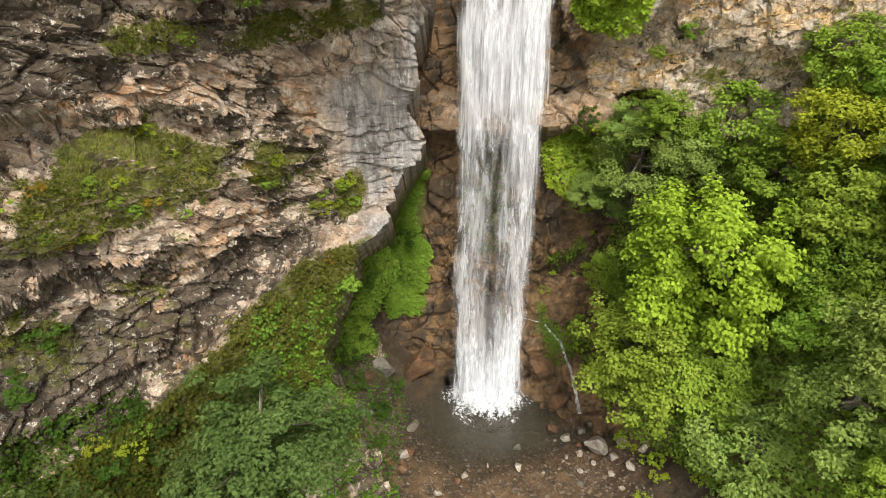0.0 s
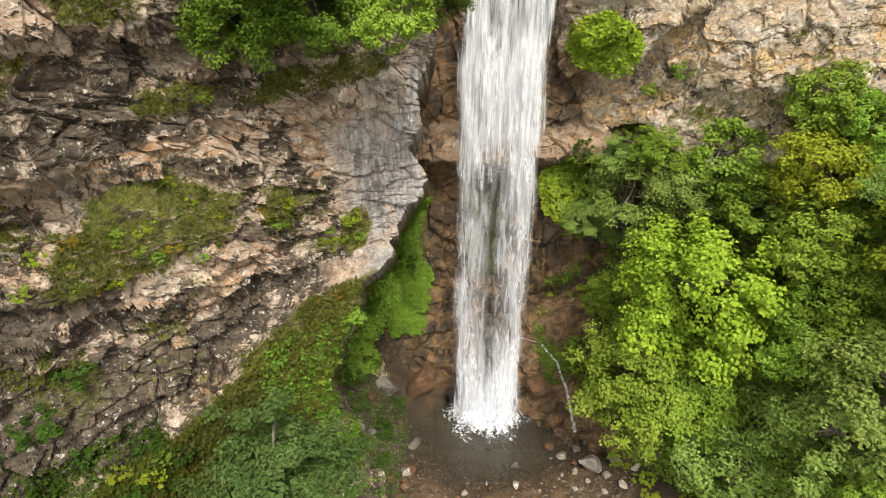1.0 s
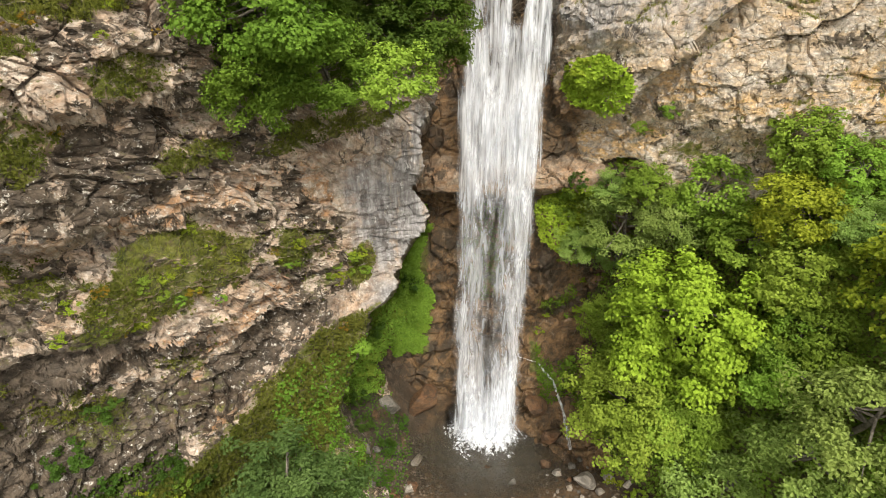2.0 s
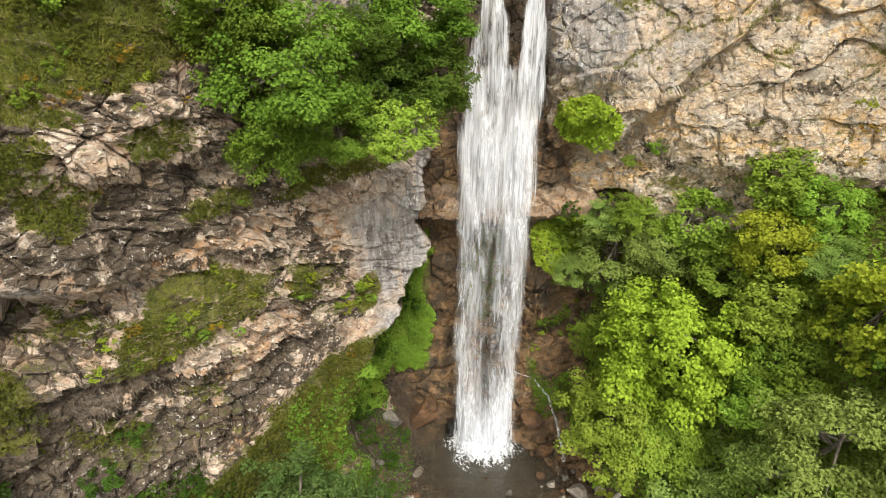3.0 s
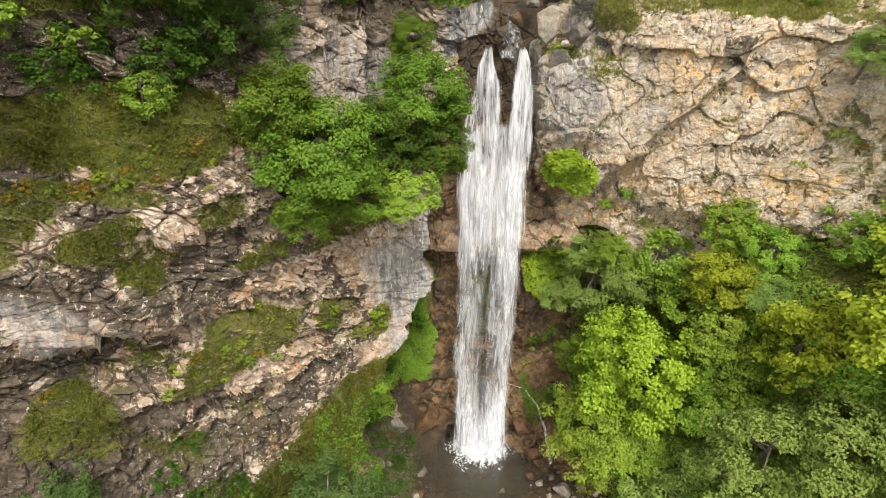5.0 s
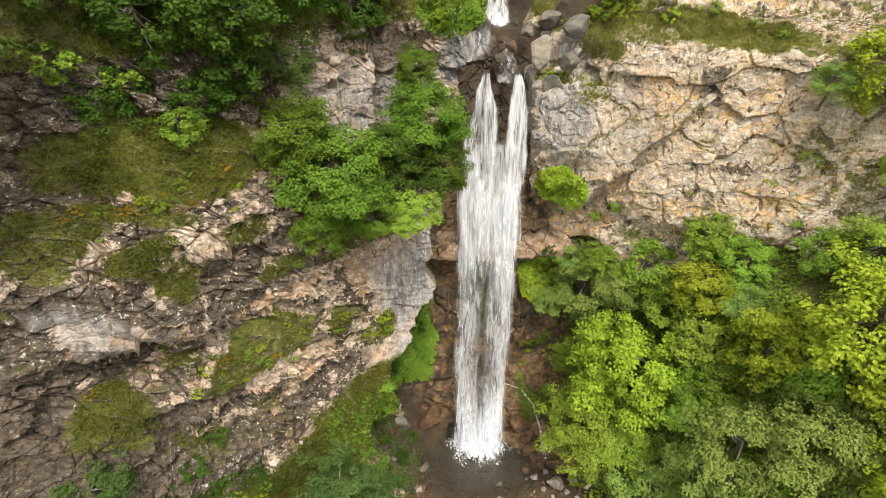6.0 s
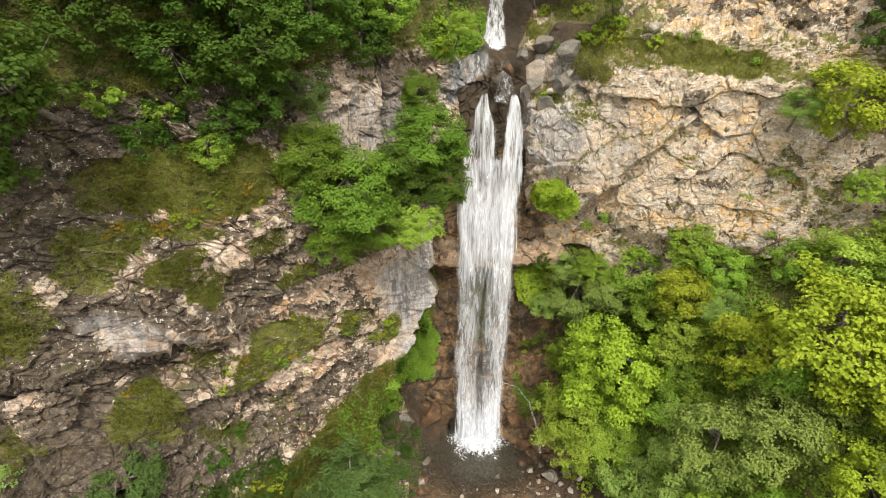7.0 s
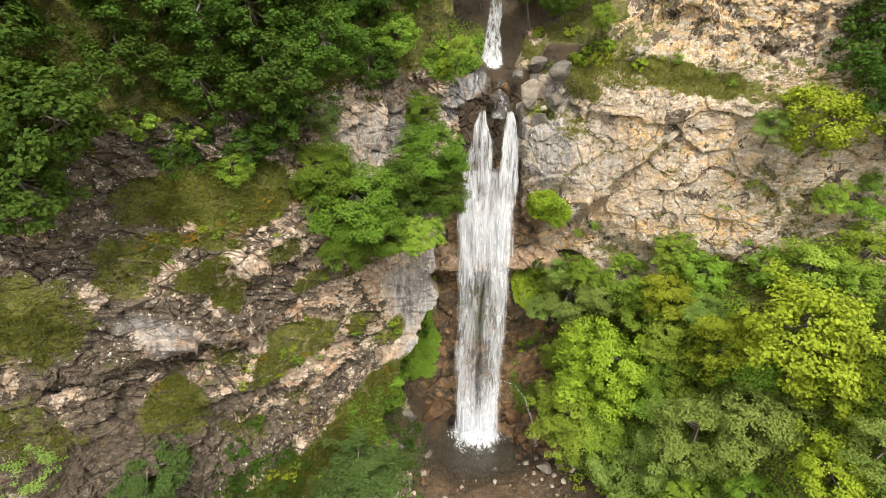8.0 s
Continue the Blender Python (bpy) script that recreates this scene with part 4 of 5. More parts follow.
grass("lip_grass", (FLATK == 1) & (T > 0.4) & (FLATZ > 30), 4000, 0.5, GRASS, "long grass hanging over the lip")


def creeper(name, where, count, size, material, label):
    spots = np.flatnonzero(where)
    i = spots[rng.integers(spots.size, size=count)]
    at = np.stack((FLATX, FLATY, FLATZ), -1)[i]
    swell = 0.30 * (0.5 + fbm(at[:, 0], at[:, 1], at[:, 2], 1.0, 3, 90)) + 0.04
    at = at + FLATN[i] * (swell * rng.uniform(0.2, 1, count))[:, None] + rng.normal(size=(count, 3)) * 0.06
    nor = 0.7 * FLATN[i] + np.array((0, 0, 0.5)) + 0.4 * rng.normal(size=(count, 3))
    ob = new(name, mesh_from(name, *leaves(at, nor, size * rng.uniform(0.6, 1.3, count), 0.45), material))
    return tagged(ob, label, "creeper", kind="stuff")


RAGF = RAG.ravel()
creeper("hollow_creeper", HOLLOW, 22000, 0.16, LEAF_GREEN, "lush green creepers and ferns in the damp hollow")
creeper("undergrowth", (FLATK == 3) & (FLATX < 30) & (FLATY > 4), 36000, 0.19, LEAF_GREEN, "leafy undergrowth between the trees of the slope")
creeper("lip_herbs", np.isin(FLATK, (0, 1)) & (((FLATX - 0.4) / 2.2) ** 2 + ((FLATZ - 33.0) / 1.8) ** 2 + 0.5 * RAGF < 1), 3500, 0.14, LEAF_GREEN, "green herbs on the knoll beside the upper pool")
creeper("slope_moss", np.isin(FLATK, (1, 4)) & (FLATX > 6.2) & (FLATX < 11) & (RAGF > 0.12) & (FLATZ > 1.5) & (FLATZ < 15), 5000, 0.12, LEAF_WOOD, "patches of moss and herbs on the brown rock")
creeper("ledge_herbs", (FLATK == 0) & (T > 0.4) & (FLATZ > 13.5) & (FLATX > -21) & (RAGF > -0.15), 34000, 0.11, LEAF_OLIVE, "low herbs among the ledge grass")
# dark leaf colour doubles as painted shade along the cliff foot
creeper("shady_creeper", (FLATK == 0) & (FLATX < -10) & (FLATZ < 11) & (FLATX > -24) & (RAGF > 0.05), 7000, 0.15, LEAF_DARK, "dark green creepers over the cliff foot, coloured darker to give it shade")
creeper("ridge_creeper", (FLATK == 0) & (FLATN[:, 0] > 0.55) & (FLATZ < 12.5) & (FLATX > -7) & (FLATX < -2), 6000, 0.14, LEAF_WOOD, "green herbs hanging over the side of the ridge")
creeper("bank_creeper", (FLATK == 5) & (FLATX < -2.2 + 0.8 * RAGF) & (FLATX > -8) & (FLATY > 14) & (FLATY < 28), 3500, 0.15, LEAF_DARK, "green herbs on the bank beside the pool")
creeper("shelf_creeper", np.isin(FLATK, (1, 2, 4)) & (((FLATX - 8.0) / 2.6) ** 2 + ((FLATZ - 13.6) / 2.4) ** 2 + 0.5 * RAGF < 0.8), 7000, 0.16, LEAF_MAPLE, "fresh green herbs under the rock shelf")
creeper("moss_behind_fall", (FLATK == 1) & (((FLATX - 2.6) / 1.6) ** 2 + ((FLATZ - 11.0) / 4.0) ** 2 + 0.6 * RAGF < 0.8), 1800, 0.12, LEAF_DARK, "green moss on the wall behind the fall")
creeper("foot_creeper", (FLATK == 0) & (T > 0.5) & (FLATZ < 13.5) & (RAGF > -0.2) & (FLATX > -14), 16000, 0.14, LEAF_OLIVE, "green herbs on the grassy foot of the cliff")
creeper("fall_side_herbs", np.isin(FLATK, (1, 2)) & (((FLATX - 7.6) / 1.5) ** 2 + ((FLATZ - 21.7) / 1.5) ** 2 + 0.5 * RAGF < 0.9), 5000, 0.17, LEAF_MAPLE, "fresh green herbs on the ledge beside the fall")


# ---------------------------------------------------------------- water
def water_material(name, streak, lo, hi, fall_scale=0.22, seed=0.0):
    """White broken water: streaks that thin out to nothing where the body is weak."""
    n = Nodes(name)
    p = n.position((streak, streak, fall_scale))
    a = n.noise(p, 1.6, 4, 0.5, 0.25, 0.75)
    b = n.noise(n.position((streak * 3.2, streak * 3.2, fall_scale * 1.6)), 1.6, 4, 0.55, 0.25, 0.75)
    mixv = n.math("ADD", n.math("MULTIPLY", a, 0.65), n.math("MULTIPLY", b, 0.35))
    fac = n.step(n.math("ADD", mixv, n.attr("body")), lo, hi)
    n.link(n.mix(b, (0.64, 0.69, 0.79), (0.87, 0.89, 0.94)), n.bsdf.inputs["Base Color"])
    n.bsdf.inputs["Roughness"].default_value = 0.5
    back = n.add("ShaderNodeBsdfTranslucent")
    back.inputs[0].default_value = (0.87, 0.90, 0.95, 1)
    both = n.add("ShaderNodeMixShader")
    both.inputs[0].default_value = 0.4
    n.link(n.bsdf.outputs[0], both.inputs[1])
    n.link(back.outputs[0], both.inputs[2])
    clear = n.add("ShaderNodeBsdfTransparent")
    mixed = n.add("ShaderNodeMixShader")
    n.link(fac, mixed.inputs[0])
    n.link(clear.outputs[0], mixed.inputs[1])
    n.link(both.outputs[0], mixed.inputs[2])
    n.link(mixed.outputs[0], n.out.inputs[0])
    return n.mat


FALL = water_material("white_falling_water", 2.6, 0.30, 1.62, 0.075)
MIST = water_material("fine_spray", 1.0, 0.5, 2.2, 0.05)


def curtain(name, z0, z1, left_edge, right_edge, depth, body, parent, material, label, ripple=0.1, nx=70, nz=150, fade=(0.0, 0.0)):
    """A falling sheet between two edges, which are functions of height; body is how thick the water is there."""
    u, h = np.meshgrid(np.linspace(0, 1, nx), np.linspace(z0, z1, nz))
    x = left_edge(h) + u * (right_edge(h) - left_edge(h))
    y = depth(h) - 0.3 * np.sin(math.pi * u) + ripple * fbm(x * 3, x * 0, h * 0.35, 1.0, 4, 77)
    idx = np.arange(nx * nz).reshape(nz, nx)
    quads = np.stack((idx[:-1, :-1], idx[:-1, 1:], idx[1:, 1:], idx[1:, :-1]), -1).reshape(-1, 4)
    me = mesh_from(name, np.stack((x, y, h), -1).reshape(-1, 3), quads, material, True)
    frayed = 0.05 * fbm(0 * x, x * 0, h * 0.5, 1.0, 3, 33)
    soft = ramp(u + frayed, 0, 0.22) * ramp(u + frayed, 1, 0.78)
    value = body(u, h, x) * soft - 0.9 * (1 - soft)
    ragged = 0.5 * fade[0] * fbm(x * 2, 0 * x, 0 * x, 1.0, 2, 19) if fade[0] else 0.0
    if fade[0]:
        value = value - 1.2 * ramp(h - z0 + ragged, fade[0], 0)
    if fade[1]:
        value = value - 1.2 * ramp(z1 - h, fade[1], 0)
    me.attributes.new("body", "FLOAT", "POINT").data.foreach_set("value", value.ravel().astype(np.float32))
    return part(name, me, parent, label, placed=True)


def lerp(h, *pairs):
    return np.interp(h, [p[0] for p in pairs], [p[1] for p in pairs])


def fall_depth(h):
    return lerp(h, (0, 27.3), (3, 27.6), (8, 28.5), (13, 29.4), (16.5, 29.8), (24, 30.3), (29, 30.8))


def left_side(h):
    return lerp(h, (-0.3, 0.1), (3, 0.1), (8, -0.1), (16, 0.0), (22, 0.1), (24, 0.7), (25.6, 1.5))


def right_side(h):
    return lerp(h, (-0.3, 4.9), (3, 5.1), (8, 5.5), (13, 5.8), (16, 5.9), (22, 5.95), (25.6, 5.6))


def main_body(u, h, x):
    top = lerp(h, (0, 0.80), (2.2, 0.72), (4.5, 0.26), (7, 0.12), (13, 0.16), (15.5, 0.34), (17.5, 0.66), (22, 0.72), (24, 0.48), (25.6, 0.22))
    gap = lerp(h, (2, 0.1), (4, 0.32), (7, 0.45), (13, 0.44), (15.5, 0.28), (18, 0.05)) * hump(u, 0.46, 0.15)
    strong = lerp(h, (0, 0.45), (4.5, 0.5), (5.5, 0.12), (16, 0.12), (20, 0.0)) * hump(u, 0.72, 0.15)
    other = lerp(h, (0, 0.25), (6, 0.14), (16, 0.14), (19, 0.0)) * hump(u, 0.22, 0.10)
    return top - gap + strong + other


fall = thing("waterfall", (2.6, 27, 0), "tall white waterfall dropping over the rock lip into the pool", "waterfall")
curtain("main_curtain", -0.3, 25.6, left_side, right_side, fall_depth, main_body, fall, FALL, "streaked white sheet of falling water", 0.3, fade=(0.0, 1.6))
curtain("front_sheet", -0.3, 23.5, lambda h: left_side(h) + 0.2, lambda h: right_side(h) - 0.15, lambda h: fall_depth(h) - 0.45, lambda u, h, x: main_body(u, h, x) - 0.28 + 0.12 * np.sin(17 * u + 0.1 * h), fall, FALL, "broken front sheet of water", 0.4, fade=(0.0, 3.0))
curtain("right_jet", 21.0, 29.2, lambda h: lerp(h, (21, 3.2), (26, 3.6), (27.8, 3.9), (29.2, 4.2)), lambda h: lerp(h, (21, 5.7), (26, 5.4), (27.8, 5.2), (29.2, 4.6)), lambda h: fall_depth(h) - 0.3, lambda u, h, x: 0.62 + 0.1 * np.sin(7 * u) + 0 * h, fall, FALL, "dense white jet", 0.15, fade=(3.0, 0.5))
curtain("left_jet", 21.0, 29.3, lambda h: lerp(h, (21, 0.1), (24, 0.5), (26, 1.0), (28, 1.7), (29, 2.2)), lambda h: lerp(h, (21, 3.6), (25, 3.7), (27, 3.4), (28, 3.0), (29, 2.7)), lambda h: fall_depth(h) - 0.25, lambda u, h, x: lerp(h, (21, 0.5), (25, 0.34), (27, 0.44), (29, 0.5)) + 0.12 * np.sin(9 * u + 1), fall, FALL, "thin veil over dark rock", 0.2, fade=(3.0, 0.5))
curtain("lip_trickle", 28.4, 30.9, lambda h: lerp(h, (28.4, 2.7), (30.9, 3.5)), lambda h: lerp(h, (28.4, 4.9), (30.9, 4.2)), lambda h: lerp(h, (28.4, 30.5), (30.9, 31.9)), lambda u, h, x: 0.06 + 0 * u, fall, FALL, "thin water sliding over the lip rocks", 0.1, 30, 30)
curtain("veil", 0.5, 17.5, lambda h: left_side(h) - 0.1, lambda h: right_side(h) + 0.1, lambda h: fall_depth(h) + 0.35, lambda u, h, x: lerp(h, (0, 0.85), (5, 0.68), (14, 0.56), (17.5, 0.35)) - 0.12 * hump(u, 0.46, 0.2), fall, MIST, "thin misty veil behind the strands", 0.2)
curtain("spray", 0.0, 9.0, lambda h: lerp(h, (0, -0.7), (9, 0.0)), lambda h: lerp(h, (0, 5.9), (9, 5.6)), lambda h: fall_depth(h) - 1.0, lambda u, h, x: lerp(h, (0, 0.55), (3, 0.3), (9, -0.3)), fall, MIST, "drifting spray", 0.4, fade=(1.6, 3.0))
curtain("upper_fall", 31.5, 38.5, lambda h: lerp(h, (31.5, 2.1), (34, 2.6), (38.5, 3.2)), lambda h: lerp(h, (31.5, 4.4), (34, 4.1), (38.5, 4.2)), lambda h: lerp(h, (31.5, 34.1), (38.5, 36.3)), lambda u, h, x: lerp(h, (31.5, 0.8), (33.5, 0.36), (38.5, 0.36)) + 0 * u, fall, FALL, "small upper fall into the upper pool", 0.1, 24, 40)


def rill(points, width):
    """A thin stream of water running down over rock."""
    points = np.array(points, float)
    t = np.linspace(0, len(points) - 1, 60)
    c = np.stack([np.interp(t, np.arange(len(points)), points[:, k]) for k in range(3)], -1)
    c = c + 0.02 * rng.normal(size=c.shape)
    w = width * np.linspace(0.7, 1.4, 60)[:, None] * np.array((1.0, 0.2, 0.0))
    verts = np.concatenate((c - w, c + np.array((0, -0.08, 0.05)), c + w))
    faces = [(k + q * 60, k + 1 + q * 60, k + 1 + (q + 1) * 60, k + (q + 1) * 60) for k in range(59) for q in (0, 1)]
    me = mesh_from("side_rill", verts, faces, FALL, True)
    me.attributes.new("body", "FLOAT", "POINT").data.foreach_set("value", np.full(180, 0.5, np.float32))
    return part("side_rill", me, fall, "thin rill running down the brown rock", placed=True)


RILL = [foot_of(x, y - 4, z + 3.2, (0, 0.78, -0.62)) + np.array((0, -0.12, 0.12)) for x, y, z in ((4.7, 28.4, 5.4), (6.2, 28.2, 5.0), (7.0, 27.6, 4.0), (7.4, 27.0, 2.6), (7.6, 26.2, 1.4), (7.7, 25.6, 0.4))]
rill(RILL, 0.08)

# splash where the water strikes the pool
def foam_mound(cx, cy, z, rx, ry, high):
    sx, sy = np.meshgrid(np.linspace(-1, 1, 80), np.linspace(-1, 1, 80))
    rr = np.sqrt(sx ** 2 + sy ** 2)
    wx, wy = cx + rx * sx, cy + ry * sy
    swirl = fbm(wx, wy, 0 * wx, 0.7, 5, 14)
    fine = fbm(wx, wy, 0 * wx, 0.18, 2, 15)
    wz = z + 0.03 + np.clip(1 - rr, 0, 1) ** 1.3 * high * (1 + 0.8 * swirl) + 0.16 * ramp(rr, 1, 0.6) * (0.4 + fine)
    idx = np.arange(80 * 80).reshape(80, 80)
    me = mesh_from("splash", np.stack((wx, wy, wz), -1).reshape(-1, 3), np.stack((idx[:-1, :-1], idx[:-1, 1:], idx[1:, 1:], idx[1:, :-1]), -1).reshape(-1, 4), FOAM, True)
    me.attributes.new("body", "FLOAT", "POINT").data.foreach_set("value", (1.5 - 1.8 * rr + 0.5 * swirl).ravel().astype(np.float32))
    part("splash", me, fall, "boiling white foam on the pool", placed=True)


FOAM = water_material("foam", 3.4, 0.55, 1.3, 3.4)
foam_mound(2.5, 27.0, 0, 3.1, 2.4, 1.3)
foam_mound(3.2, 33.6, 31.2, 1.1, 0.9, 0.5)

POOL = Nodes("clear_brown_water")
POOL.bsdf.inputs["Base Color"].default_value = (0.050, 0.046, 0.036, 1)
POOL.bsdf.inputs["Roughness"].default_value = 0.06
POOL.link(POOL.math("MULTIPLY_ADD", POOL.attr("deep"), 0.62, 0.16), POOL.bsdf.inputs["Alpha"])
POOL.bump(POOL.noise(POOL.position(), 2.5, 4, 0.6, 0, 1), 0.3, 0.06)


def pool(name, cx, cy, z, rx, ry, label):
    k = 64
    t = np.linspace(0, 2 * math.pi, k, endpoint=False)
    r = 1 + 0.08 * np.sin(3 * t + 1) + 0.05 * np.sin(5 * t)
    rings = [np.stack((cx + rx * r * np.cos(t) * q, cy + ry * r * np.sin(t) * q, np.full(k, z)), -1) for q in np.linspace(0.02, 1, 30)]
    verts = np.concatenate(rings)
    faces = [(i * k + j, i * k + (j + 1) % k, (i + 1) * k + (j + 1) % k, (i + 1) * k + j) for i in range(29) for j in range(k)]
    me = mesh_from(name, verts, faces, POOL.mat, True)
    deep = ramp(river_bed(verts[:, 0], verts[:, 1], 0 * verts[:, 2]), 0.0, 0.75) if z < 1 else np.full(len(verts), 1.2)
    me.attributes.new("deep", "FLOAT", "POINT").data.foreach_set("value", deep.astype(np.float32))
    return tagged(new(name, me), label, "water", kind="structure")


pool("pool_water", 2.6, 24.6, 0.0, 8.0, 6.4, "shallow clear brown pool under the fall")
pool("upper_pool_water", 4.4, 33.8, 31.2, 2.4, 1.25, "dark upper pool above the lip")

# ---------------------------------------------------------------- boulders
STONE = rock_material("grey_boulder", (0.25, 0.235, 0.21), (0.085, 0.078, 0.068), (0.19, 0.15, 0.11), False)
STONE_PALE = rock_material("pale_boulder", (0.48, 0.44, 0.39), (0.20, 0.18, 0.155), (0.46, 0.36, 0.27), False, 0.45)
STONE_WET = rock_material("wet_brown_boulder", (0.22, 0.125, 0.065), (0.04, 0.027, 0.018), (0.24, 0.105, 0.045), False, 0.6, 0.45)
STONE_DARK = rock_material("dark_wet_boulder", (0.10, 0.085, 0.07), (0.03, 0.025, 0.02), (0.09, 0.065, 0.045), False, 0.5, 0.4)


def boulder(x, y, z, rx, ry, rz, material, label, turn=0.0, name="boulder", cuts=22, group=""):
    """A broken block: a ball cut by a few flat faces, with worn edges."""
    bm = bmesh.new()
    bmesh.ops.create_icosphere(bm, subdivisions=4, radius=1.0)
    v = np.array([q.co[:] for q in bm.verts])
    for _ in range(cuts):
        d = unit(rng.normal(size=3))
        depth = v @ d - rng.uniform(0.36, 0.72)
        v = v - np.clip(depth, 0, 9)[:, None] * d * 0.93
    v = v * (1 + 0.20 * fbm(v[:, 0] + x, v[:, 1] + y, v[:, 2], 0.7, 5, 50))[:, None]
    v = v * np.array((rx, ry, rz))
    for q, c in zip(bm.verts, v):
        q.co = c
    me = bpy.data.meshes.new(name)
    bm.to_mesh(me)
    bm.free()
    me.materials.append(material)
    me.polygons.foreach_set("use_smooth", np.zeros(len(me.polygons), bool))
    ob = new(name, me)
    ob.matrix_world = pose(x, y, z, rng.uniform(-12, 12), rng.uniform(-12, 12), turn)
    return tagged(ob, label, "boulder", group)


boulder(5.64, 30.2, 30.4, 1.15, 0.9, 1.75, STONE_PALE, "large pale tilted block at the lip of the fall", 20)
boulder(5.0, 31.3, 31.3, 0.75, 0.65, 0.6, STONE, "grey boulder beside the upper pool")
boulder(4.08, 31.2, 30.45, 0.62, 0.5, 0.62, STONE_WET, "reddish brown boulder in the channel above the fall")
boulder(6.75, 29.7, 29.3, 0.42, 0.38, 0.34, STONE_PALE, "small pale stone near the lip")
boulder(7.9, 30.8, 31.7, 1.9, 1.3, 1.3, STONE, "dark grey rounded rock beside the upper pool", 30)
boulder(6.5, 32.1, 32.0, 1.7, 1.1, 1.0, STONE, "dark grey rock at the edge of the upper pool", 70)
boulder(7.45, 29.7, 29.8, 1.3, 0.9, 1.1, STONE, "dark grey rock below the terrace", 110)
boulder(6.6, 30.0, 28.3, 1.3, 0.8, 0.9, STONE, "brownish grey rock shelf beside the lip", 10)
boulder(3.65, 30.9, 28.6, 0.5, 0.5, 0.95, STONE_DARK, "dark wet rock splitting the water at the lip")
boulder(3.3, 31.2, 29.7, 0.8, 0.55, 0.6, STONE_DARK, "dark wet rock in the channel above the lip")
boulder(4.6, 33.1, 31.5, 0.3, 0.3, 0.25, STONE_DARK, "wet stone in the upper pool")
boulder(3.0, 29.6, 4.4, 0.8, 0.8, 1.3, STONE_DARK, "dark wet rock knob struck by the falling water")
boulder(8.2, 23.0, 0.6, 1.0, 0.9, 0.8, STONE_PALE, "large pale boulder on the stream bank", 10)
boulder(6.7, 24.0, 0.2, 0.55, 0.5, 0.35, STONE_PALE, "flat pale grey boulder at the pool's edge", 40)
boulder(7.6, 24.4, 0.3, 0.4, 0.4, 0.35, STONE, "grey boulder at the pool's edge")
boulder(6.1, 24.6, 0.2, 0.55, 0.5, 0.5, STONE_WET, "rusty brown boulder at the pool's edge")
boulder(4.0, 23.4, 0.05, 0.32, 0.3, 0.28, STONE, "grey stone in the shallow outflow")
boulder(-1.4, 29.3, 0.9, 1.9, 1.3, 1.7, STONE_WET, "big rounded rusty brown rock beside the fall", 30)
boulder(-3.6, 27.8, 1.9, 1.3, 0.8, 1.1, STONE, "grey rock slab below the green hollow", 10)
boulder(-4.3, 26.4, 12.6, 0.9, 0.6, 0.35, STONE_PALE, "pale flat rock jutting from under the buttress", 20)
boulder(12.6, 28.6, 33.5, 0.75, 0.7, 0.6, STONE_PALE, "pale grey block on the grassy terrace", 15)
boulder(6.0, 27.6, 2.0, 1.3, 1.0, 1.2, STONE_WET, "wet brown rock beside the splash", 60)
boulder(6.6, 26.2, 0.8, 1.2, 0.8, 0.8, STONE_WET, "low wet brown rock at the pool's edge", 15)
boulder(10.4, 23.6, 0.9, 0.9, 0.6, 0.8, STONE_PALE, "pale pinkish rock on the bank below the trees", 70)
for x, y, z, s in ((7.2, 22.9, 0.15, 0.35), (8.8, 22.3, 0.6, 0.5), (9.4, 21.5, 0.8, 0.45), (9.3, 22.9, 1.0, 0.55), (7.8, 22.2, 0.2, 0.3), (8.5, 21.4, 0.35, 0.35), (10.2, 22.2, 1.2, 0.4)):
    boulder(x, y, z, s, 0.85 * s, 0.8 * s, STONE_PALE, "pale grey boulder heaped on the stream bank", rng.uniform(0, 360), group="pale boulders of the bank")
boulder(-4.2, 21.6, 4.4, 0.5, 0.4, 1.1, STONE, "narrow grey rock rib on the grassy ridge", 10)
for k in range(16):
    s = rng.uniform(0.25, 0.6)
    spot = foot_of(rng.uniform(-4.6, -1.2), rng.uniform(19.5, 26.5), 4.0, (0, 0, -1))
    boulder(*(spot + np.array((0, 0, 0.2 * s))), s, s * 0.8, s * 0.7, (STONE, STONE_WET, STONE_WET, STONE_PALE)[k % 4], "rough rock on the bank below the green hollow", rng.uniform(0, 360), "rock", 10, "rocks of the bank")
for k in range(60):
    a, b = rng.uniform(-2.5, 9.5), rng.uniform(19.5, 25.0)
    if b > 22.5 and a < 5.5:
        continue
    s = rng.uniform(0.08, 0.26)
    boulder(a, b, 0.18 + 0.3 * s, s, s * rng.uniform(0.7, 1), s * rng.uniform(0.5, 0.9), (STONE, STONE_PALE, STONE_WET)[k % 3], "small loose stone of the stream bank", rng.uniform(0, 360), "stone", 6, "stones of the stream bank")

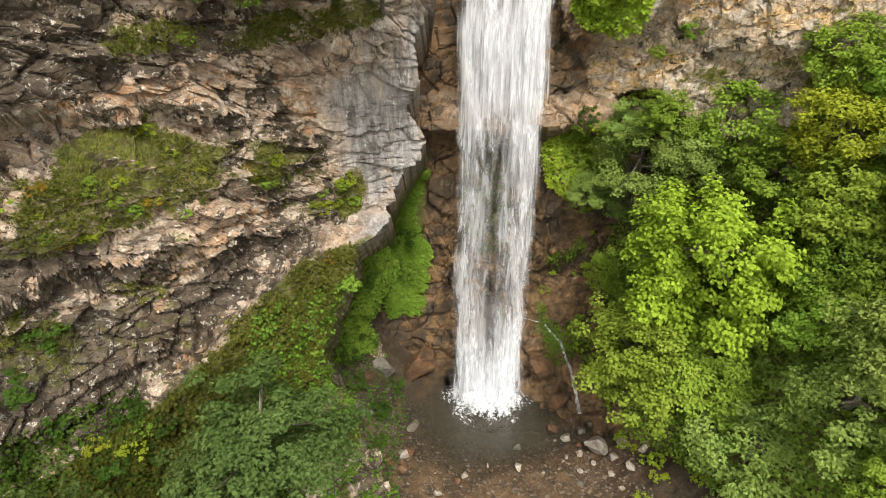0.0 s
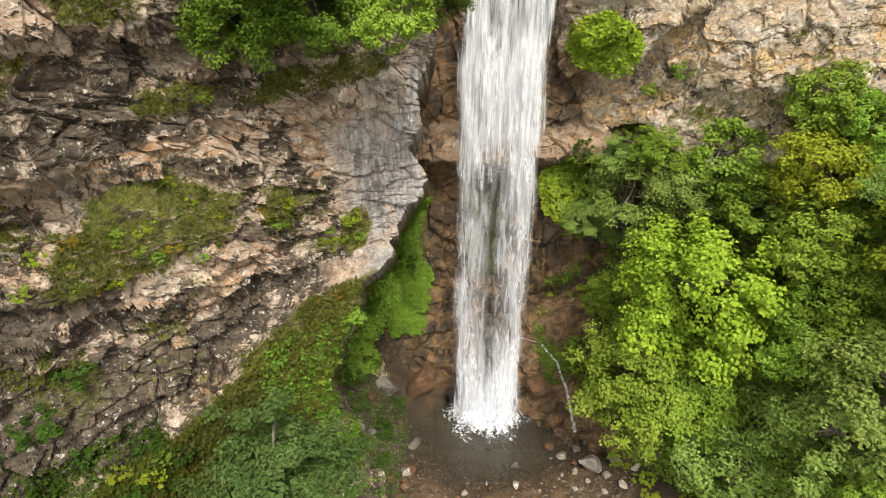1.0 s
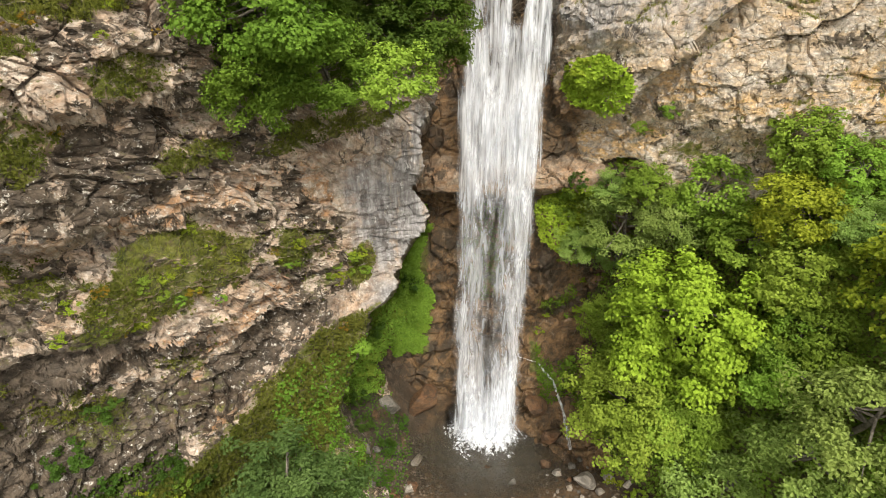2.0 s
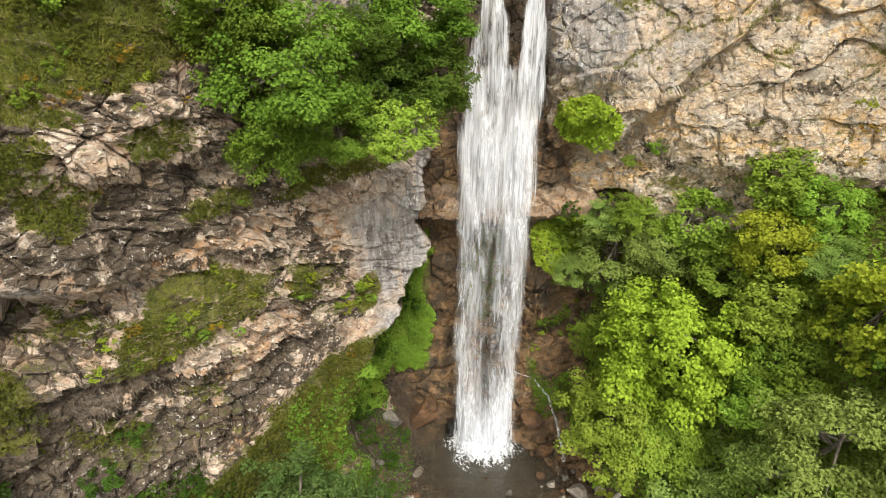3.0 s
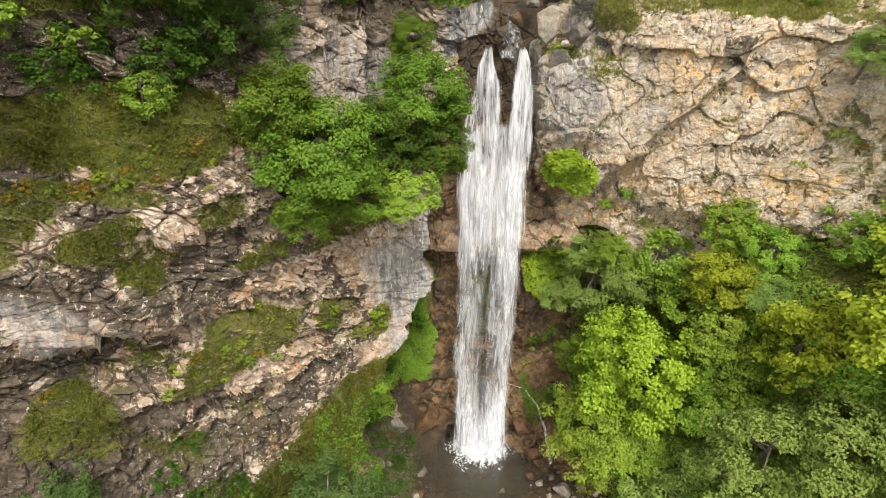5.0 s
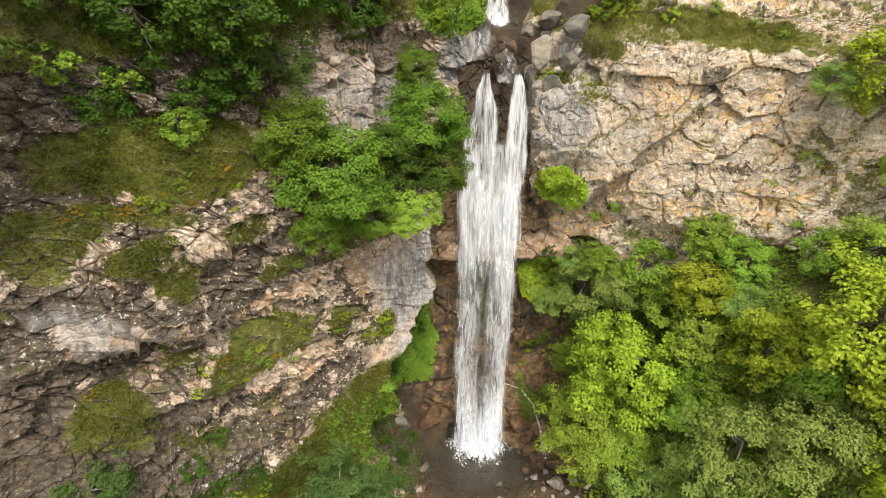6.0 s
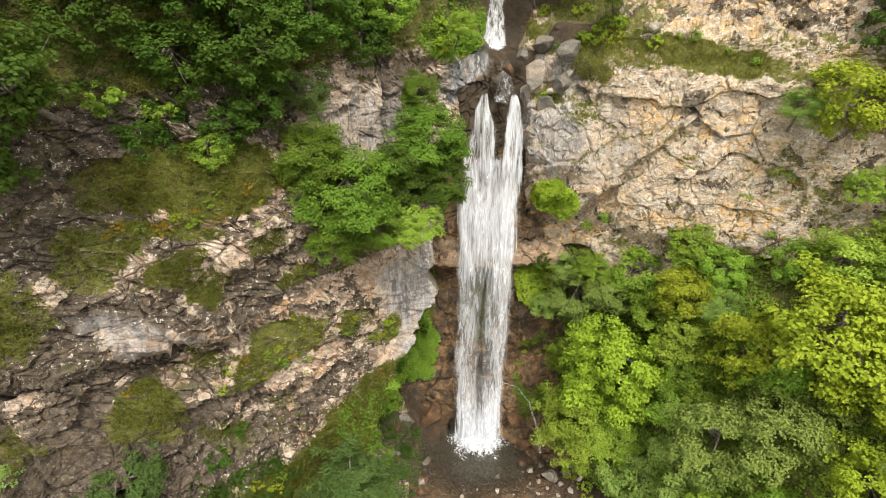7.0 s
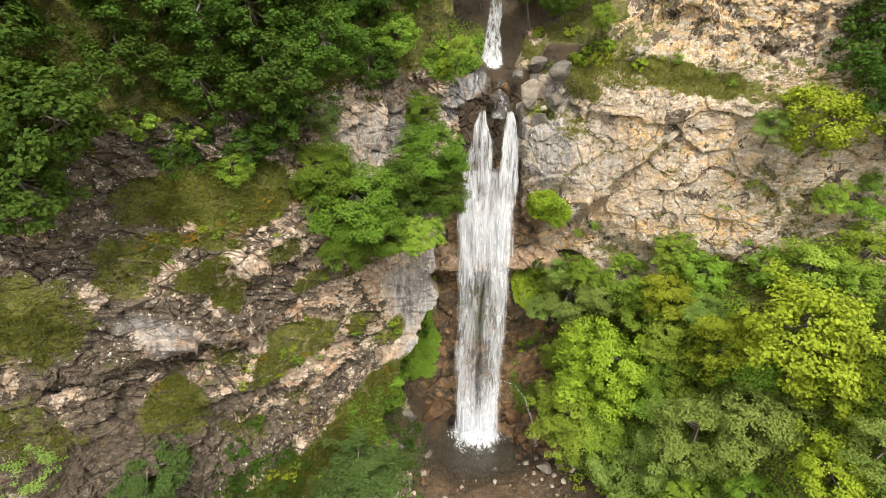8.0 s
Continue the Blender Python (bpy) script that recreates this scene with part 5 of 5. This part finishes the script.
# gravel of the bed, far too many to count
def gravel(count):
    bed = (FLATK == 5) & (FLATX > -3.5) & (FLATX < 10) & (FLATY > 17) & (FLATY < 27.5)
    spots = np.flatnonzero(bed)
    i = spots[rng.integers(spots.size, size=count)]
    at = np.stack((FLATX, FLATY, FLATZ), -1)[i] + rng.normal(size=(count, 3)) * np.array((0.06, 0.06, 0.0))
    size = 0.03 + 0.11 * rng.random((count, 1)) ** 3
    ball = np.array(((1, 0, 0), (-1, 0, 0), (0, 1, 0), (0, -1, 0), (0, 0, 0.7), (0, 0, -0.7)))
    turn = rng.uniform(0, 6.28, count)
    c, s = np.cos(turn)[:, None], np.sin(turn)[:, None]
    shape = ball[None] * rng.uniform(0.6, 1.3, (count, 6, 1))
    x = shape[..., 0] * c - shape[..., 1] * s
    y = shape[..., 0] * s + shape[..., 1] * c
    verts = (np.stack((x, y, shape[..., 2]), -1) * size[:, None] + at[:, None]).reshape(-1, 3)
    tri = np.array(((0, 2, 4), (2, 1, 4), (1, 3, 4), (3, 0, 4), (2, 0, 5), (1, 2, 5), (3, 1, 5), (0, 3, 5)))
    faces = (tri[None] + 6 * np.arange(count)[:, None, None]).reshape(-1, 3)
    n = Nodes("pebble")
    geo = n.add("ShaderNodeNewGeometry")
    n.link(n.mix(geo.outputs["Random Per Island"], (0.03, 0.022, 0.015), (0.125, 0.092, 0.062)), n.bsdf.inputs["Base Color"])
    n.bsdf.inputs["Roughness"].default_value = 0.6
    tagged(new("gravel", mesh_from("gravel", verts, faces, n.mat)), "loose brown and grey gravel of the stream bed", "gravel", kind="stuff")


gravel(6000)

# the valley floor away from the gorge
gx, gy = np.meshgrid(np.linspace(-700, 700, 71), np.linspace(-900, 500, 71))
gz = -4.0 + 3.0 * fbm(gx, gy, gx * 0, 120, 3, 60)
idx = np.arange(71 * 71).reshape(71, 71)
tagged(new("ground", mesh_from("ground", np.stack((gx, gy, gz), -1).reshape(-1, 3), np.stack((idx[:-1, :-1], idx[:-1, 1:], idx[1:, 1:], idx[1:, :-1]), -1).reshape(-1, 4), EARTH, True)), "wooded valley floor below the gorge", "ground", kind="structure")
